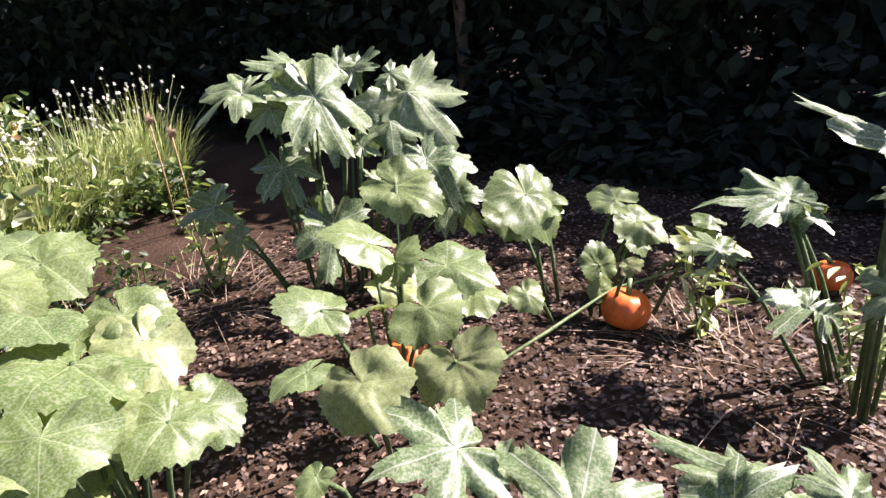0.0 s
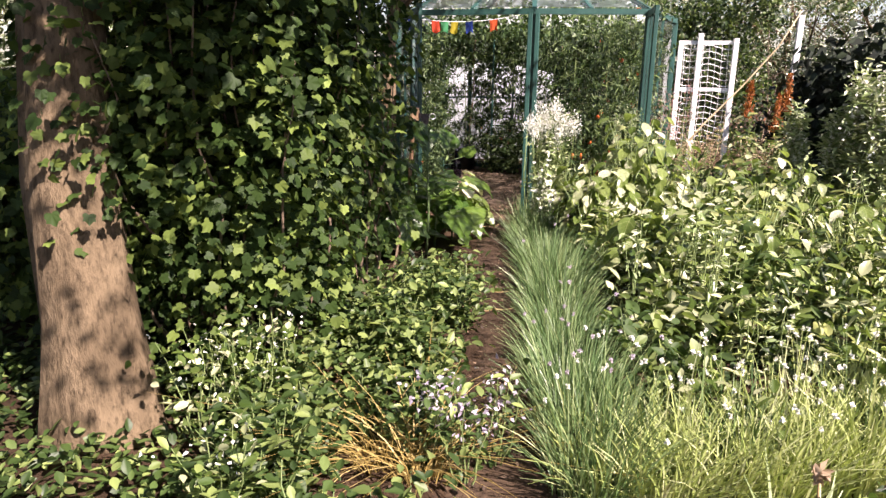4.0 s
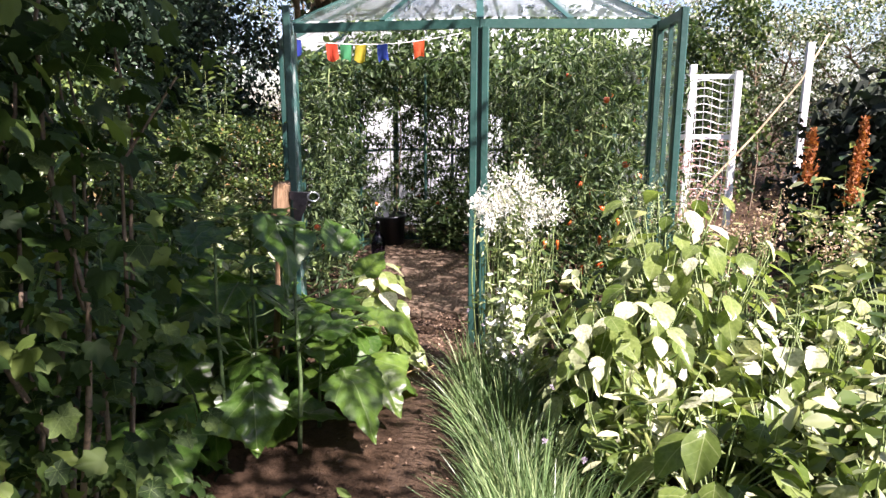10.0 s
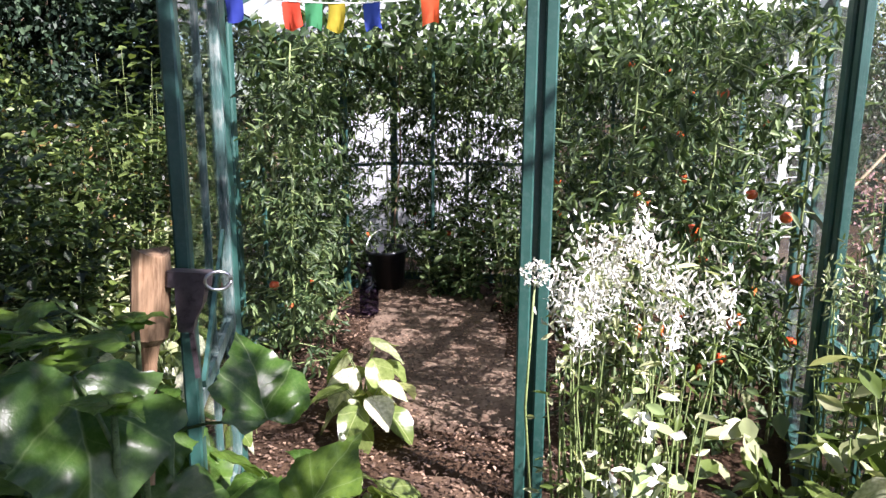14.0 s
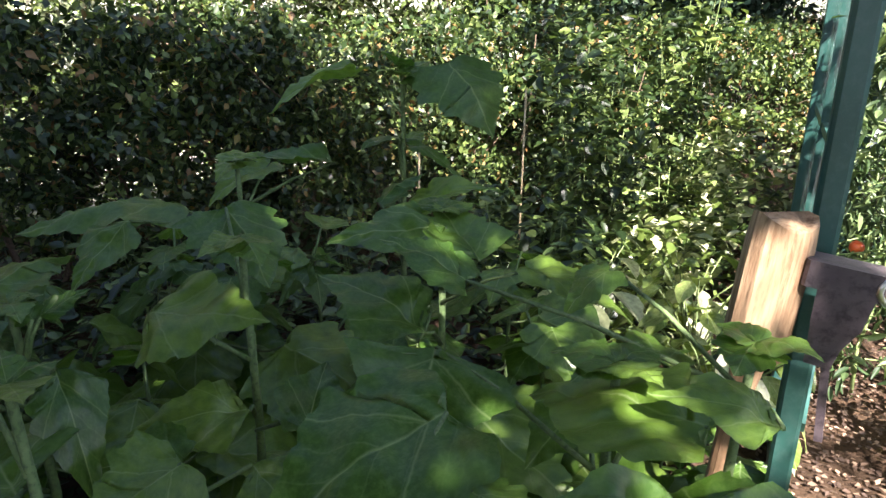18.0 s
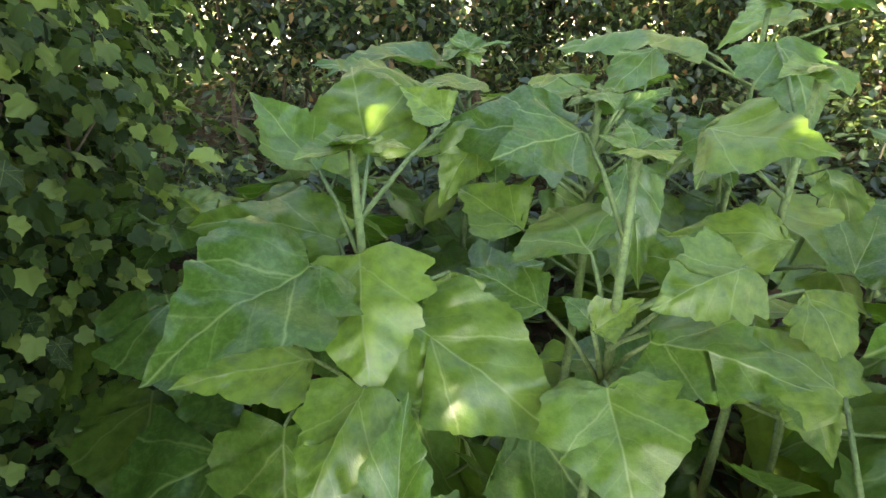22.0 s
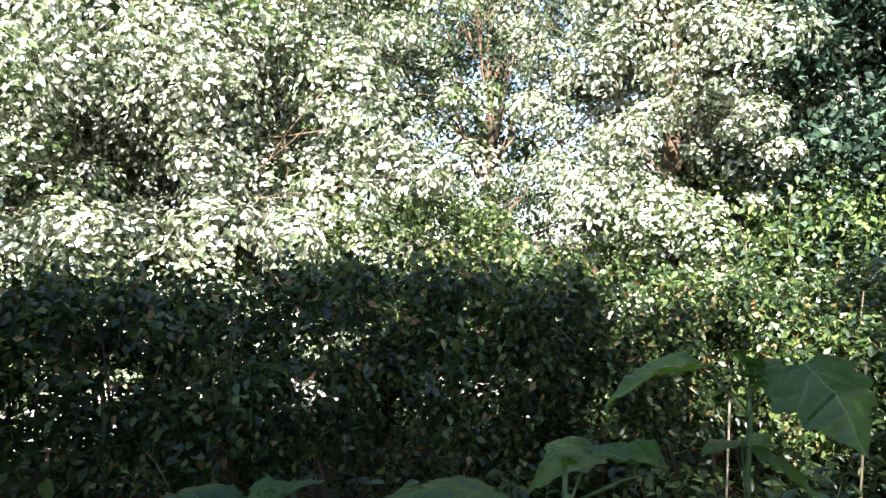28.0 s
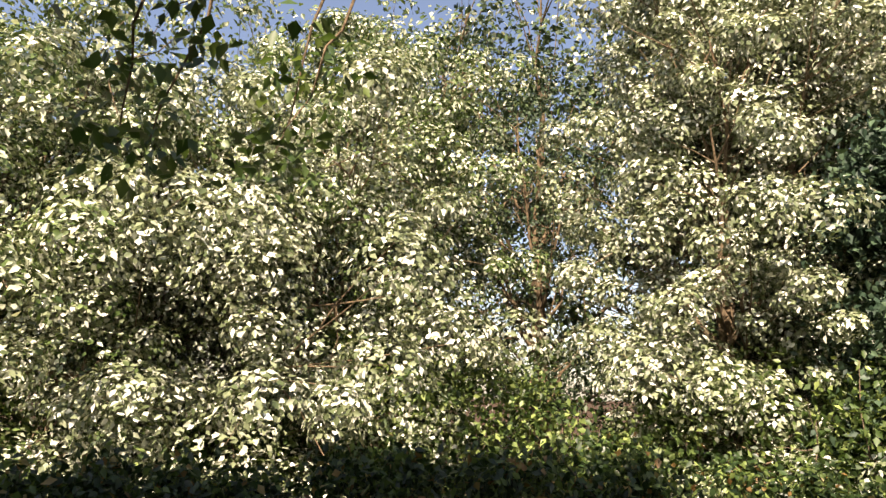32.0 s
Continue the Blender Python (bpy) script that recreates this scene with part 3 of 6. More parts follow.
RIGHT = [(7.1, -13.0), (7.0, -6.0), (6.6, -2.5), (5.6, 0.5), (4.3, 3.8)]
hedge("tall_hedge", "tall dense evergreen hedge, shade put into its near-black leaves", RIGHT, lambda s: 2.35 - 0.09 * max(0, s - 9) + 0.15 * math.sin(s * 1.3), 2.2, L_BLACK, 105000, 0.15, bare=0.0, sigma=0.24)
hedge("back_hedge", "leafy boundary hedge behind the greenhouse", [(-3.4, 6.6), (-1.0, 6.9), (1.2, 6.9), (3.6, 6.6)], lambda s: 3.0 + 0.3 * math.sin(s * 2), 1.2, L_HEDGE, 40000, 0.09, sigma=0.16)

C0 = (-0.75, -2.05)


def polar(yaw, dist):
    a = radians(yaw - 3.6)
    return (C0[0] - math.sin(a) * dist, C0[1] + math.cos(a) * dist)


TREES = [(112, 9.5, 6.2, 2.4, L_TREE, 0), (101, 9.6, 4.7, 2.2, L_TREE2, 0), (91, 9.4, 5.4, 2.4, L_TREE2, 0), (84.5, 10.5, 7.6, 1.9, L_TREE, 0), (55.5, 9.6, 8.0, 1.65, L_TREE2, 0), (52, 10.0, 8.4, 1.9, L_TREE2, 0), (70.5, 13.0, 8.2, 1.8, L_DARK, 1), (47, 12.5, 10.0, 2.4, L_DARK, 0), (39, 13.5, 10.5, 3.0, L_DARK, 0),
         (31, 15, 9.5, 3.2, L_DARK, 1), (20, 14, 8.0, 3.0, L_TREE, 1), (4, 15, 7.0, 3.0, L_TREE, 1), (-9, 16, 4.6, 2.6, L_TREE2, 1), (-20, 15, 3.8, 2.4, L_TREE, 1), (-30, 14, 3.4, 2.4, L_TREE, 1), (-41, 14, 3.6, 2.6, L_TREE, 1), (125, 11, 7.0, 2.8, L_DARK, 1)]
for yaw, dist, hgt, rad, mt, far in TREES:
    lab = {"tree_leaf": "leafy green deciduous tree beyond the hedge, sun glare put into its leaf colour", "silvery_glare_tree_leaf": "silvery-leaved bushy tree beyond the hedge, sun glare put into its leaf colour", "dark_tree_leaf": "dark green shaded tree beyond the hedge"}[mt.name]
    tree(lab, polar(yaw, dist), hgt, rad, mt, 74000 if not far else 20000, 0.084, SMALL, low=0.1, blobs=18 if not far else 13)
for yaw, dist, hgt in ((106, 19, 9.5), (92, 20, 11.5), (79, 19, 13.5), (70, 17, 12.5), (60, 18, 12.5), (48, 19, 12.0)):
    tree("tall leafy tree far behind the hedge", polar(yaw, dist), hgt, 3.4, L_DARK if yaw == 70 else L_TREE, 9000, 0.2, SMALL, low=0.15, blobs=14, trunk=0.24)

# pale strip added behind the hedge so its low gaps look bright
STRIP_W = [(-8.6, -14), (-8.4, -4), (-8.2, 1.2), (-8.0, 2.8)]
STRIP_E = [(-6.6, -14), (-6.4, -4), (-6.2, 0.8), (-6.1, 2.2)]
v, f = [], []
for i, ((x0, y0), (x1, y1)) in enumerate(zip(STRIP_W, STRIP_E)):
    for c in range(5):
        v.append((x0 + (x1 - x0) * c / 4, y0 + (y1 - y0) * c / 4, 0.02 + 0.01 * math.sin(c + i)))
    if i:
        f += [((i - 1) * 5 + c, (i - 1) * 5 + c + 1, i * 5 + c + 1, i * 5 + c) for c in range(4)]
thing("lane", "pale ground strip added behind the hedge to brighten its gaps", "lane", kind="structure", data=mesh_from("lane", v, f, M_STONE))

hedge("hedgerow", "tangled leafy hedgerow beyond the added pale strip", [polar(w, 8.9 if w < 95 else 9.3) for w in range(38, 128, 8)], lambda s: 2.0 + 0.4 * math.sin(s * 1.1) + 0.3 * math.sin(s * 2.7), 1.0, L_GROUND, 36000, 0.1, sigma=0.2)
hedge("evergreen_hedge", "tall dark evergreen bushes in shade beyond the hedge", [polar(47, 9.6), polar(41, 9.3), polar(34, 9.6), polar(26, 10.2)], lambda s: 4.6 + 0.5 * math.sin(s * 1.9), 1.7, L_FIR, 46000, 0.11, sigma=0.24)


# ---------------------------------------------------------------- greenhouse
EAVE = 2.07
PC, PL, PR = (0.0, 0.0), (-1.26, 0.12), (1.1, 0.14)
CORNERS = [PC, PR, (1.5, 1.5), (1.2, 2.9), (0.1, 3.65), (-1.25, 3.65), (-1.95, 2.7), (-1.75, 1.3), PL]
APEX = (-0.15, 1.8, 2.98)


def greenhouse():
    g = thing("greenhouse", "dark green metal-framed many-sided glass greenhouse, doors open", "greenhouse", pose(0, 0, 0))
    n = len(CORNERS)
    for i, (x, y) in enumerate(CORNERS):
        nx, ny = CORNERS[(i + 1) % n]
        geo = Geo()
        if (x, y) == PC:
            geo.box((-0.058, -0.03, -0.06), (-0.012, 0.03, EAVE), 0.006).box((0.012, -0.03, -0.06), (0.058, 0.03, EAVE), 0.006).box((-0.02, 0.0, -0.06), (0.02, 0.025, EAVE))
        else:
            geo.box((-0.03, -0.03, -0.06), (0.03, 0.03, EAVE), 0.008)
        part("post", geo.mesh("post", M_FRAME), g, "dark green painted post", pose(x, y, 0))
        part("eave_rail", Geo().bar((x, y, EAVE + 0.02), (nx, ny, EAVE + 0.02), 0.05, 0.055).mesh("eave_rail", M_FRAME), g)
        mx, my = (x + nx) / 2, (y + ny) / 2
        for a, b in (((x, y), 0.045), ((mx, my), 0.04)) if i in (n - 1, 0) else (((x, y), 0.022),):
            part("roof_rib", Geo().bar((*a, EAVE + 0.04), APEX, b, 0.04).mesh("roof_rib", M_FRAME), g)
        up = lambda px, py, k=0.965: (APEX[0] + (px - APEX[0]) * k, APEX[1] + (py - APEX[1]) * k, APEX[2] + (EAVE + 0.055 - APEX[2]) * k)
        for a, b in (((x, y), (mx, my)), ((mx, my), (nx, ny))):
            a1, b1 = up(*a, 0.99), up(*b, 0.99)
            top = Vector((APEX[0], APEX[1], APEX[2] + 0.012))
            va = [Vector(a1), Vector(b1), top]
            th = Vector((0, 0, 0.006))
            part("roof_pane", mesh_from("roof_pane", va + [v + th for v in va], [(0, 1, 2), (5, 4, 3), (0, 3, 4, 1), (1, 4, 5, 2), (2, 5, 3, 0)], G_ROOF, False), g, "milky translucent roof pane").visible_shadow = False
        if i in (n - 1, 0):
            continue
        # glazed wall: sill, mid rail, glazing bar, two panes
        part("sill_rail", Geo().bar((x, y, 0.04), (nx, ny, 0.04), 0.05, 0.08).mesh("sill_rail", M_FRAME), g)
        part("mid_rail", Geo().bar((x, y, 1.1), (nx, ny, 1.1), 0.025, 0.03).mesh("mid_rail", M_FRAME), g)
        part("glazing_bar", Geo().bar((mx, my, 0.06), (mx, my, EAVE), 0.028, 0.028, (1, 0, 0)).mesh("glazing_bar", M_FRAME), g)
        d = Vector((nx - x, ny - y, 0)).normalized()
        s = Vector((d.y, -d.x, 0)) * 0.004
        for a, b in (((x, y), (mx, my)), ((mx, my), (nx, ny))):
            va = [Vector((*a, 0.08)), Vector((*b, 0.08)), Vector((*b, EAVE)), Vector((*a, EAVE))]
            vv = [v - s for v in va] + [v + s for v in va]
            part("pane", mesh_from("pane", vv, [(0, 1, 2, 3), (7, 6, 5, 4), (0, 4, 5, 1), (1, 5, 6, 2), (2, 6, 7, 3), (3, 7, 4, 0)], G_PANE, False), g, "clear slightly dirty glass pane").visible_shadow = False
    part("roof_cap", Geo().tube([(APEX[0], APEX[1], APEX[2] - 0.03), (APEX[0], APEX[1], APEX[2] + 0.05)], [0.12, 0.09], 10).mesh("roof_cap", M_FRAME), g)
    for x, y in ((-1.55, 3.1), (-0.85, 3.35)):
        part("inner_pole", Geo().tube([(x, y, -0.05), (x, y, 2.25)], [0.016, 0.016], 8).mesh("inner_pole", M_FRAME), g)
    return g


def door_leaf(label, hinge, tip, worn):
    """An open door leaf: two stiles, rails, a glazing bar, a brace and panes."""
    h, t = Vector((*hinge, 0)), Vector((*tip, 0))
    d = t - h
    L = thing("greenhouse_door", label, "door", pose(hinge[0], hinge[1], 0.05, 0, 0, math.degrees(math.atan2(d.y, d.x))))
    w, top = d.length, EAVE - 0.02
    mat = M_FRAME_OLD if worn else M_FRAME
    part("stile", Geo().box((0.035, -0.02, 0), (0.08, 0.02, top), 0.006).mesh("stile", mat), L)
    part("stile", Geo().box((w - 0.07, -0.02, 0), (w, 0.02, top), 0.006).mesh("stile", M_FRAME), L)
    part("glazing_bar", Geo().box((w * 0.52, -0.012, 0.06), (w * 0.52 + 0.022, 0.012, top - 0.05)).mesh("glazing_bar", mat), L)
    for z in (0.0, 0.62, top - 0.055):
        part("rail", Geo().box((0.08, -0.016, z), (w - 0.07, 0.016, z + 0.05)).mesh("rail", mat), L)
    part("brace", Geo().bar((w - 0.08, 0.022, 0.7), (w * 0.3, 0.022, 1.05), 0.012, 0.03).mesh("brace", M_FRAME), L)
    for x0, x1 in ((0.08, w * 0.52), (w * 0.52 + 0.022, w - 0.07)):
        for z0, z1 in ((0.05, 0.62), (0.67, top - 0.055)):
            part("pane", Geo().box((x0, -0.002, z0), (x1, 0.002, z1)).mesh("pane", G_DOOR), L, "glass pane with dust and streaks").visible_shadow = False
    return L


greenhouse()
door_leaf("open greenhouse door, worn green frame with dusty glass", PL, (-0.96, -0.81), True)
door_leaf("open greenhouse door, dark green frame with glass", PR, (1.12, -0.52), False)

# floor of the greenhouse: a run of slabs on soil
floor = thing("greenhouse_floor", "worn paving slabs dusted with soil", "paving", pose(0, 0, 0), kind="structure")
k = 0
for j in range(6):
    for i in range(2):
        x, y = -0.95 - 0.07 * j + i * 0.47, 0.62 + j * 0.5
        z = 0.006 * ((i * 7 + j * 5) % 4)
        part("slab", Geo().box((0, 0, -0.06), (0.469, 0.499, 0.012 + z * 0.4), 0.006).mesh("slab", M_SLAB), floor, m=pose(x, y, 0, 0, 0, 0.5 * ((i + j) % 3 - 1)))


def bucket(x, y, z=0.0):
    b = thing("bucket", "black plastic bucket with an upright wire handle", "bucket", pose(x, y, z, 2, -3, 20) @ Matrix.Scale(1.15, 4))
    geo = Geo()
    prof = [(0.0, 0.012), (0.115, 0.012), (0.118, 0.0), (0.15, 0.28), (0.163, 0.285), (0.163, 0.305), (0.147, 0.305), (0.112, 0.03), (0.0, 0.03)]
    lathe(geo, prof, 20)
    part("body", geo.mesh("body", M_BLACK, True), b)
    arc = [(0.16 * math.cos(a), 0.12 * math.sin(a), 0.28 + 0.15 * math.sin(a)) for a in np.linspace(0, math.pi, 12)]
    part("handle", Geo().tube(arc, [0.004] * 12, 5).mesh("handle", M_STEEL, True), b, "thin wire handle")
    return b


def lathe(geo, prof, sides):
    o = len(geo.v)
    for r, z in prof:
        for s in range(sides):
            a = 2 * math.pi * s / sides
            geo.v.append((r * math.cos(a), r * math.sin(a), z))
    for i in range(len(prof) - 1):
        for s in range(sides):
            t = (s + 1) % sides
            geo.f.append((o + i * sides + s, o + i * sides + t, o + (i + 1) * sides + t, o + (i + 1) * sides + s))


bucket(-1.24, 3.3, 0.02)
bot = thing("bottle", "smoky violet glass bottle standing on the floor", "bottle", pose(-1.22, 2.45, 0.02))
geo = Geo()
lathe(geo, [(0.0, 0.0), (0.07, 0.0), (0.074, 0.02), (0.074, 0.2), (0.06, 0.24), (0.024, 0.29), (0.022, 0.36), (0.028, 0.362), (0.028, 0.38), (0.02, 0.38)], 16)
part("body", geo.mesh("body", G_BOTTLE, True), bot)
geo = Geo()
lathe(geo, [(0.0, 0.378), (0.02, 0.378), (0.02, 0.4), (0.0, 0.402)], 12)
part("stopper", geo.mesh("stopper", M_BLACK, True), bot)

# a line of prayer-flag-like pennants inside the doorway
flags = thing("flag_line", "string of small faded coloured cloth flags", "bunting", pose(-1.5, 0.68, 2.09))
cord = [(0.02 + 1.3 * t, 0.08 * t, -0.22 * 4 * t * (1 - t) * 0.3 + 0.03 * t) for t in np.linspace(0, 1, 25)]
part("cord", Geo().tube(cord, [0.003] * 25, 4).mesh("cord", M_WHITE, True), flags)
for i, c in enumerate([(0.02, 0.04, 0.3), (0.6, 0.6, 0.58), (0.62, 0.06, 0.02), (0.05, 0.28, 0.12), (0.5, 0.4, 0.03), (0.03, 0.07, 0.42), (0.62, 0.6, 0.58), (0.62, 0.09, 0.02), (0.06, 0.3, 0.14), (0.5, 0.42, 0.05)]):
    t = 0.05 + i * 0.1
    q = cord[int(t * 24)]
    w, h, v = 0.085, 0.12, []
    if i not in (0, 2, 3, 4, 5, 7):
        continue
    for a in range(5):
        for b in range(5):
            v.append(((a / 4 - 0.5) * w * (1 - 0.12 * (b / 4) * (i % 2)), 0.025 * math.sin(a * 1.7 + i * 2 + b * 0.6) * b / 4, -b / 4 * h * (1 + 0.12 * math.sin(i * 3 + a))))
    f = [(a * 5 + b, a * 5 + b + 1, (a + 1) * 5 + b + 1, (a + 1) * 5 + b) for a in range(4) for b in range(4)]
    me = mesh_from("flag", v, f, cloth("flag_cloth", c))
    part("flag", me, flags, {0: "blue cloth flag", 1: "white cloth flag", 2: "orange-red cloth flag", 3: "green cloth flag", 4: "yellow cloth flag"}[i % 5], pose(q[0], q[1], q[2], 0, 6 * math.sin(i * 2.3), 8 * math.sin(i)))

# log post with a strap hook beside the open door
log = thing("log_post", "split weathered wooden log post with dark iron hook", "post", pose(-1.05, -1.0, 0, -3, 4, 15))
geo = Geo()
S = 14
prof = [(-0.1, 0.02), (0.5, 0.018), (0.9, 0.02), (0.945, 0.026), (0.965, 0.044), (1.0, 0.049), (1.15, 0.049), (1.19, 0.046)]
for z, r in prof:
    for s in range(S):
        a = 2 * math.pi * s / S
        rr = r * (1 + 0.08 * math.sin(3 * a + 1) + 0.05 * math.sin(7 * a)) 
        geo.v.append((rr * math.cos(a), rr * math.sin(a), z + (0.012 * math.sin(2 * a) if z > 1.18 else 0)))
for i in range(len(prof) - 1):
    geo.f += [(i * S + s, i * S + (s + 1) % S, (i + 1) * S + (s + 1) % S, (i + 1) * S + s) for s in range(S)]
geo.f.append(tuple((len(prof) - 1) * S + s for s in range(S)))
part("post", geo.mesh("post", M_LOG), log)
geo = Geo().box((0.045, -0.03, 1.105), (0.15, 0.03, 1.145), 0.006)
TAPER = [(1.108, 0.068, 0.142, 0.03), (1.06, 0.07, 0.136, 0.028), (1.02, 0.074, 0.118, 0.022), (0.985, 0.076, 0.112, 0.018)]
for z, xa, xb, w in TAPER:
    geo.v += [(xa, -w, z), (xb, -w, z), (xb, w, z), (xa, w, z)]
n0 = len(geo.v) - 4 * len(TAPER)
for k in range(len(TAPER) - 1):
    geo.f += [(n0 + 4 * k + q, n0 + 4 * k + 4 + q, n0 + 4 * k + 4 + (q + 1) % 4, n0 + 4 * k + (q + 1) % 4) for q in range(4)]
geo.f.append(tuple(n0 + 4 * (len(TAPER) - 1) + q for q in range(4)))
geo.bar((0.105, 0, 0.99), (0.125, 0, 0.86), 0.014, 0.012)
part("hook", geo.mesh("hook", M_METAL), log, "dark iron bracket")
arc = [(0.172 + 0.03 * math.cos(w), -0.02 + 0.012 * math.cos(w), 1.125 + 0.024 * math.sin(w)) for w in np.linspace(0, 2 * math.pi, 18)]
part("ring", Geo().tube(arc, [0.0045] * 18, 5).mesh("ring", M_STEEL, True), log, "bright steel ring")

# white cold frame cover behind the greenhouse
cov = thing("sheet_cover", "white plastic sheet draped over a low frame", "cover", pose(-1.3, 5.2, 0))
v, nx, ny = [], 15, 9
for j in range(ny):
    for i in range(nx):
        a = math.pi * j / (ny - 1)
        x = (i / (nx - 1) - 0.5) * 2.5
        v.append((x, -0.55 * math.cos(a) * 0.9, 1.62 * math.sin(a) * (1 - 0.12 * (x / 1.4) ** 2) + 0.03 * noise.noise((x * 3, j, 2))))
f = [(j * nx + i, j * nx + i + 1, (j + 1) * nx + i + 1, (j + 1) * nx + i) for j in range(ny - 1) for i in range(nx - 1)]
part("sheet", mesh_from("sheet", v, f, M_SHEET), cov)
for x in (-1.2, 0, 1.2):
    hoop = [(x, -0.51 * math.cos(a), 1.6 * math.sin(a) * 0.97) for a in np.linspace(0.02, math.pi - 0.02, 12)]
    part("hoop", Geo().tube(hoop, [0.01] * 12, 5).mesh("hoop", M_STEEL, True), cov)

# white post and netting frame behind the bed
net = thing("net_frame", "white wooden posts with white wire netting", "trellis", pose(2.1, 3.5, 0))
for x, h in ((-0.28, 1.95), (-0.02, 2.05), (0.46, 1.98)):
    part("post", Geo().box((x - 0.035, -0.03, -0.1), (x + 0.035, 0.03, h), 0.006).mesh("post", M_WHITE), net)
for z in (1.25, 1.9):
    part("rail", Geo().box((-0.28, 0.032, z), (0.46, 0.06, z + 0.05)).mesh("rail", M_WHITE), net)
geo = Geo()
for z in np.arange(0.5, 1.9, 0.085):
    geo.tube([(-0.25 + 0.078 * q, 0.03 + 0.01 * math.sin(q * 2), z - 0.03 * math.sin(q)) for q in range(10)], [0.004] * 10, 3, False)
for x in np.arange(-0.22, 0.44, 0.085):
    geo.tube([(x, 0.03, 0.4), (x + 0.02, 0.04, 1.2), (x, 0.03, 1.9)], [0.004] * 3, 3, False)
part("netting", geo.mesh("netting", M_WHITE), net, "white wire netting")

far_post = thing("fence_post", "white painted post standing among the shrubs", "post", pose(3.6, 4.4, 0))
part("shaft", Geo().box((-0.04, -0.035, -0.1), (0.04, 0.035, 2.35), 0.006).mesh("shaft", M_WHITE), far_post)
cane = thing("cane", "long pale cane leaning against the shrubs", "cane", pose(2.1, 2.6, 0))
part("rod", Geo().tube([(-0.7, -0.15, -0.06), (0, 0, 0.85), (0.45, 0.1, 1.35), (0.85, 0.2, 1.85), (1.1, 0.3, 2.3)], [0.013, 0.012, 0.011, 0.009, 0.007], 6).mesh("rod", M_CANE, True), cane)


# ---------------------------------------------------------------- large single leaves
def blade(name, width, teeth, mat, cup=0.1, bend=0.25, wave=0.02, seed=0, rows=16, cols=6):
    """A leaf one metre long along +y: width(t) gives the half width, teeth the notches of the rim."""
    v, uv, f = [], [], []
    r = random.Random(seed)
    for j in range(rows + 1):
        t = j / rows
        w = width(t) * (1 + (teeth * 0.35 * (1 if j % 2 else -1)))
        bite = [1 + teeth * r.choice([0.1, 0.5, 1.0, 1.9]) * (1 if j % 2 else -0.6) for _ in range(2)]
        for i in range(-cols, cols + 1):
            u = i / cols
            e = abs(u) ** 0.9
            x = w * u * (1 + (bite[0 if u < 0 else 1] - 1) * e**3)
            y = t - 0.10 * e * (1 if t < 0.25 else 0.3) + (0.025 * (1 if j % 2 else 0) if abs(i) == cols else 0)
            z = cup * abs(x) - bend * t * t + wave * math.sin(7 * t + 3 * u + seed) + 0.6 * wave * math.sin(15 * t * (1 if u > 0 else -1) + seed) * e
            v.append((x, y, z))
            uv.append((x, y))
    n = 2 * cols + 1
    for j in range(rows):
        for i in range(n - 1):
            a = j * n + i
            f.append((a, a + 1, a + n + 1, a + n))
    me = mesh_from(name, v, f, mat)
    layer = me.uv_layers.new(name="uv")
    for loop in me.loops:
        layer.data[loop.index].uv = uv[loop.vertex_index]
    return me


def rim_blade(name, rim, mat, seed=0, teeth=0.03, fold=0.12, droop=0.22, wave=0.05, steps=5, fine=3):
    """A broad leaf one metre from stalk to tip along +y: rim gives the points of its right edge; both halves are toothed unevenly."""
    r = random.Random(seed)
    v, uv, f = [], [], []
    for side in (1, -1):
        warp = [(x * r.uniform(0.86, 1.12), y + r.uniform(-0.025, 0.025)) if 0 < i < len(rim) - 1 else (x, y) for i, (x, y) in enumerate(rim)]
        edge = []
        for i, ((x0, y0), (x1, y1)) in enumerate(zip(warp, warp[1:])):
            for k in range(fine):
                t = k / fine
                push = 1 + teeth * (r.uniform(0.4, 1.6) if k == 1 else -r.uniform(0.0, 0.7)) * (1 if i > 1 else 0.2)
                edge.append(((x0 + (x1 - x0) * t) * push, y0 + (y1 - y0) * t))
        edge.append(warp[-1])
        o, n = len(v), len(edge)
        for x, y in edge:
            root = min(max(y - 0.42 * x, 0.0), 0.999)
            for k in range(steps + 1):
                t = k / steps
                px, py = x * t, root + (y - root) * t
                z = fold * px - droop * py * py - 0.5 * droop * px * px + wave * (noise.noise((side * px * 3.2, py * 3.2, seed * 1.7)) + 0.35 * noise.noise((side * px * 9, py * 9, seed + 5.0)))
                z += 0.018 * math.sin(py * 26 - px * 18) * t * (1 - t) * 2
                v.append((side * px, py, z))
                uv.append((side * px, py))
        for i in range(n - 1):
            for k in range(steps):
                q = o + i * (steps + 1) + k
                w = (q, q + 1, q + steps + 2, q + steps + 1)
                f.append(w if side < 0 else w[::-1])
    me = mesh_from(name, v, f, mat)
    layer = me.uv_layers.new(name="uv")
    for loop in me.loops:
        layer.data[loop.index].uv = uv[loop.vertex_index]
    return me


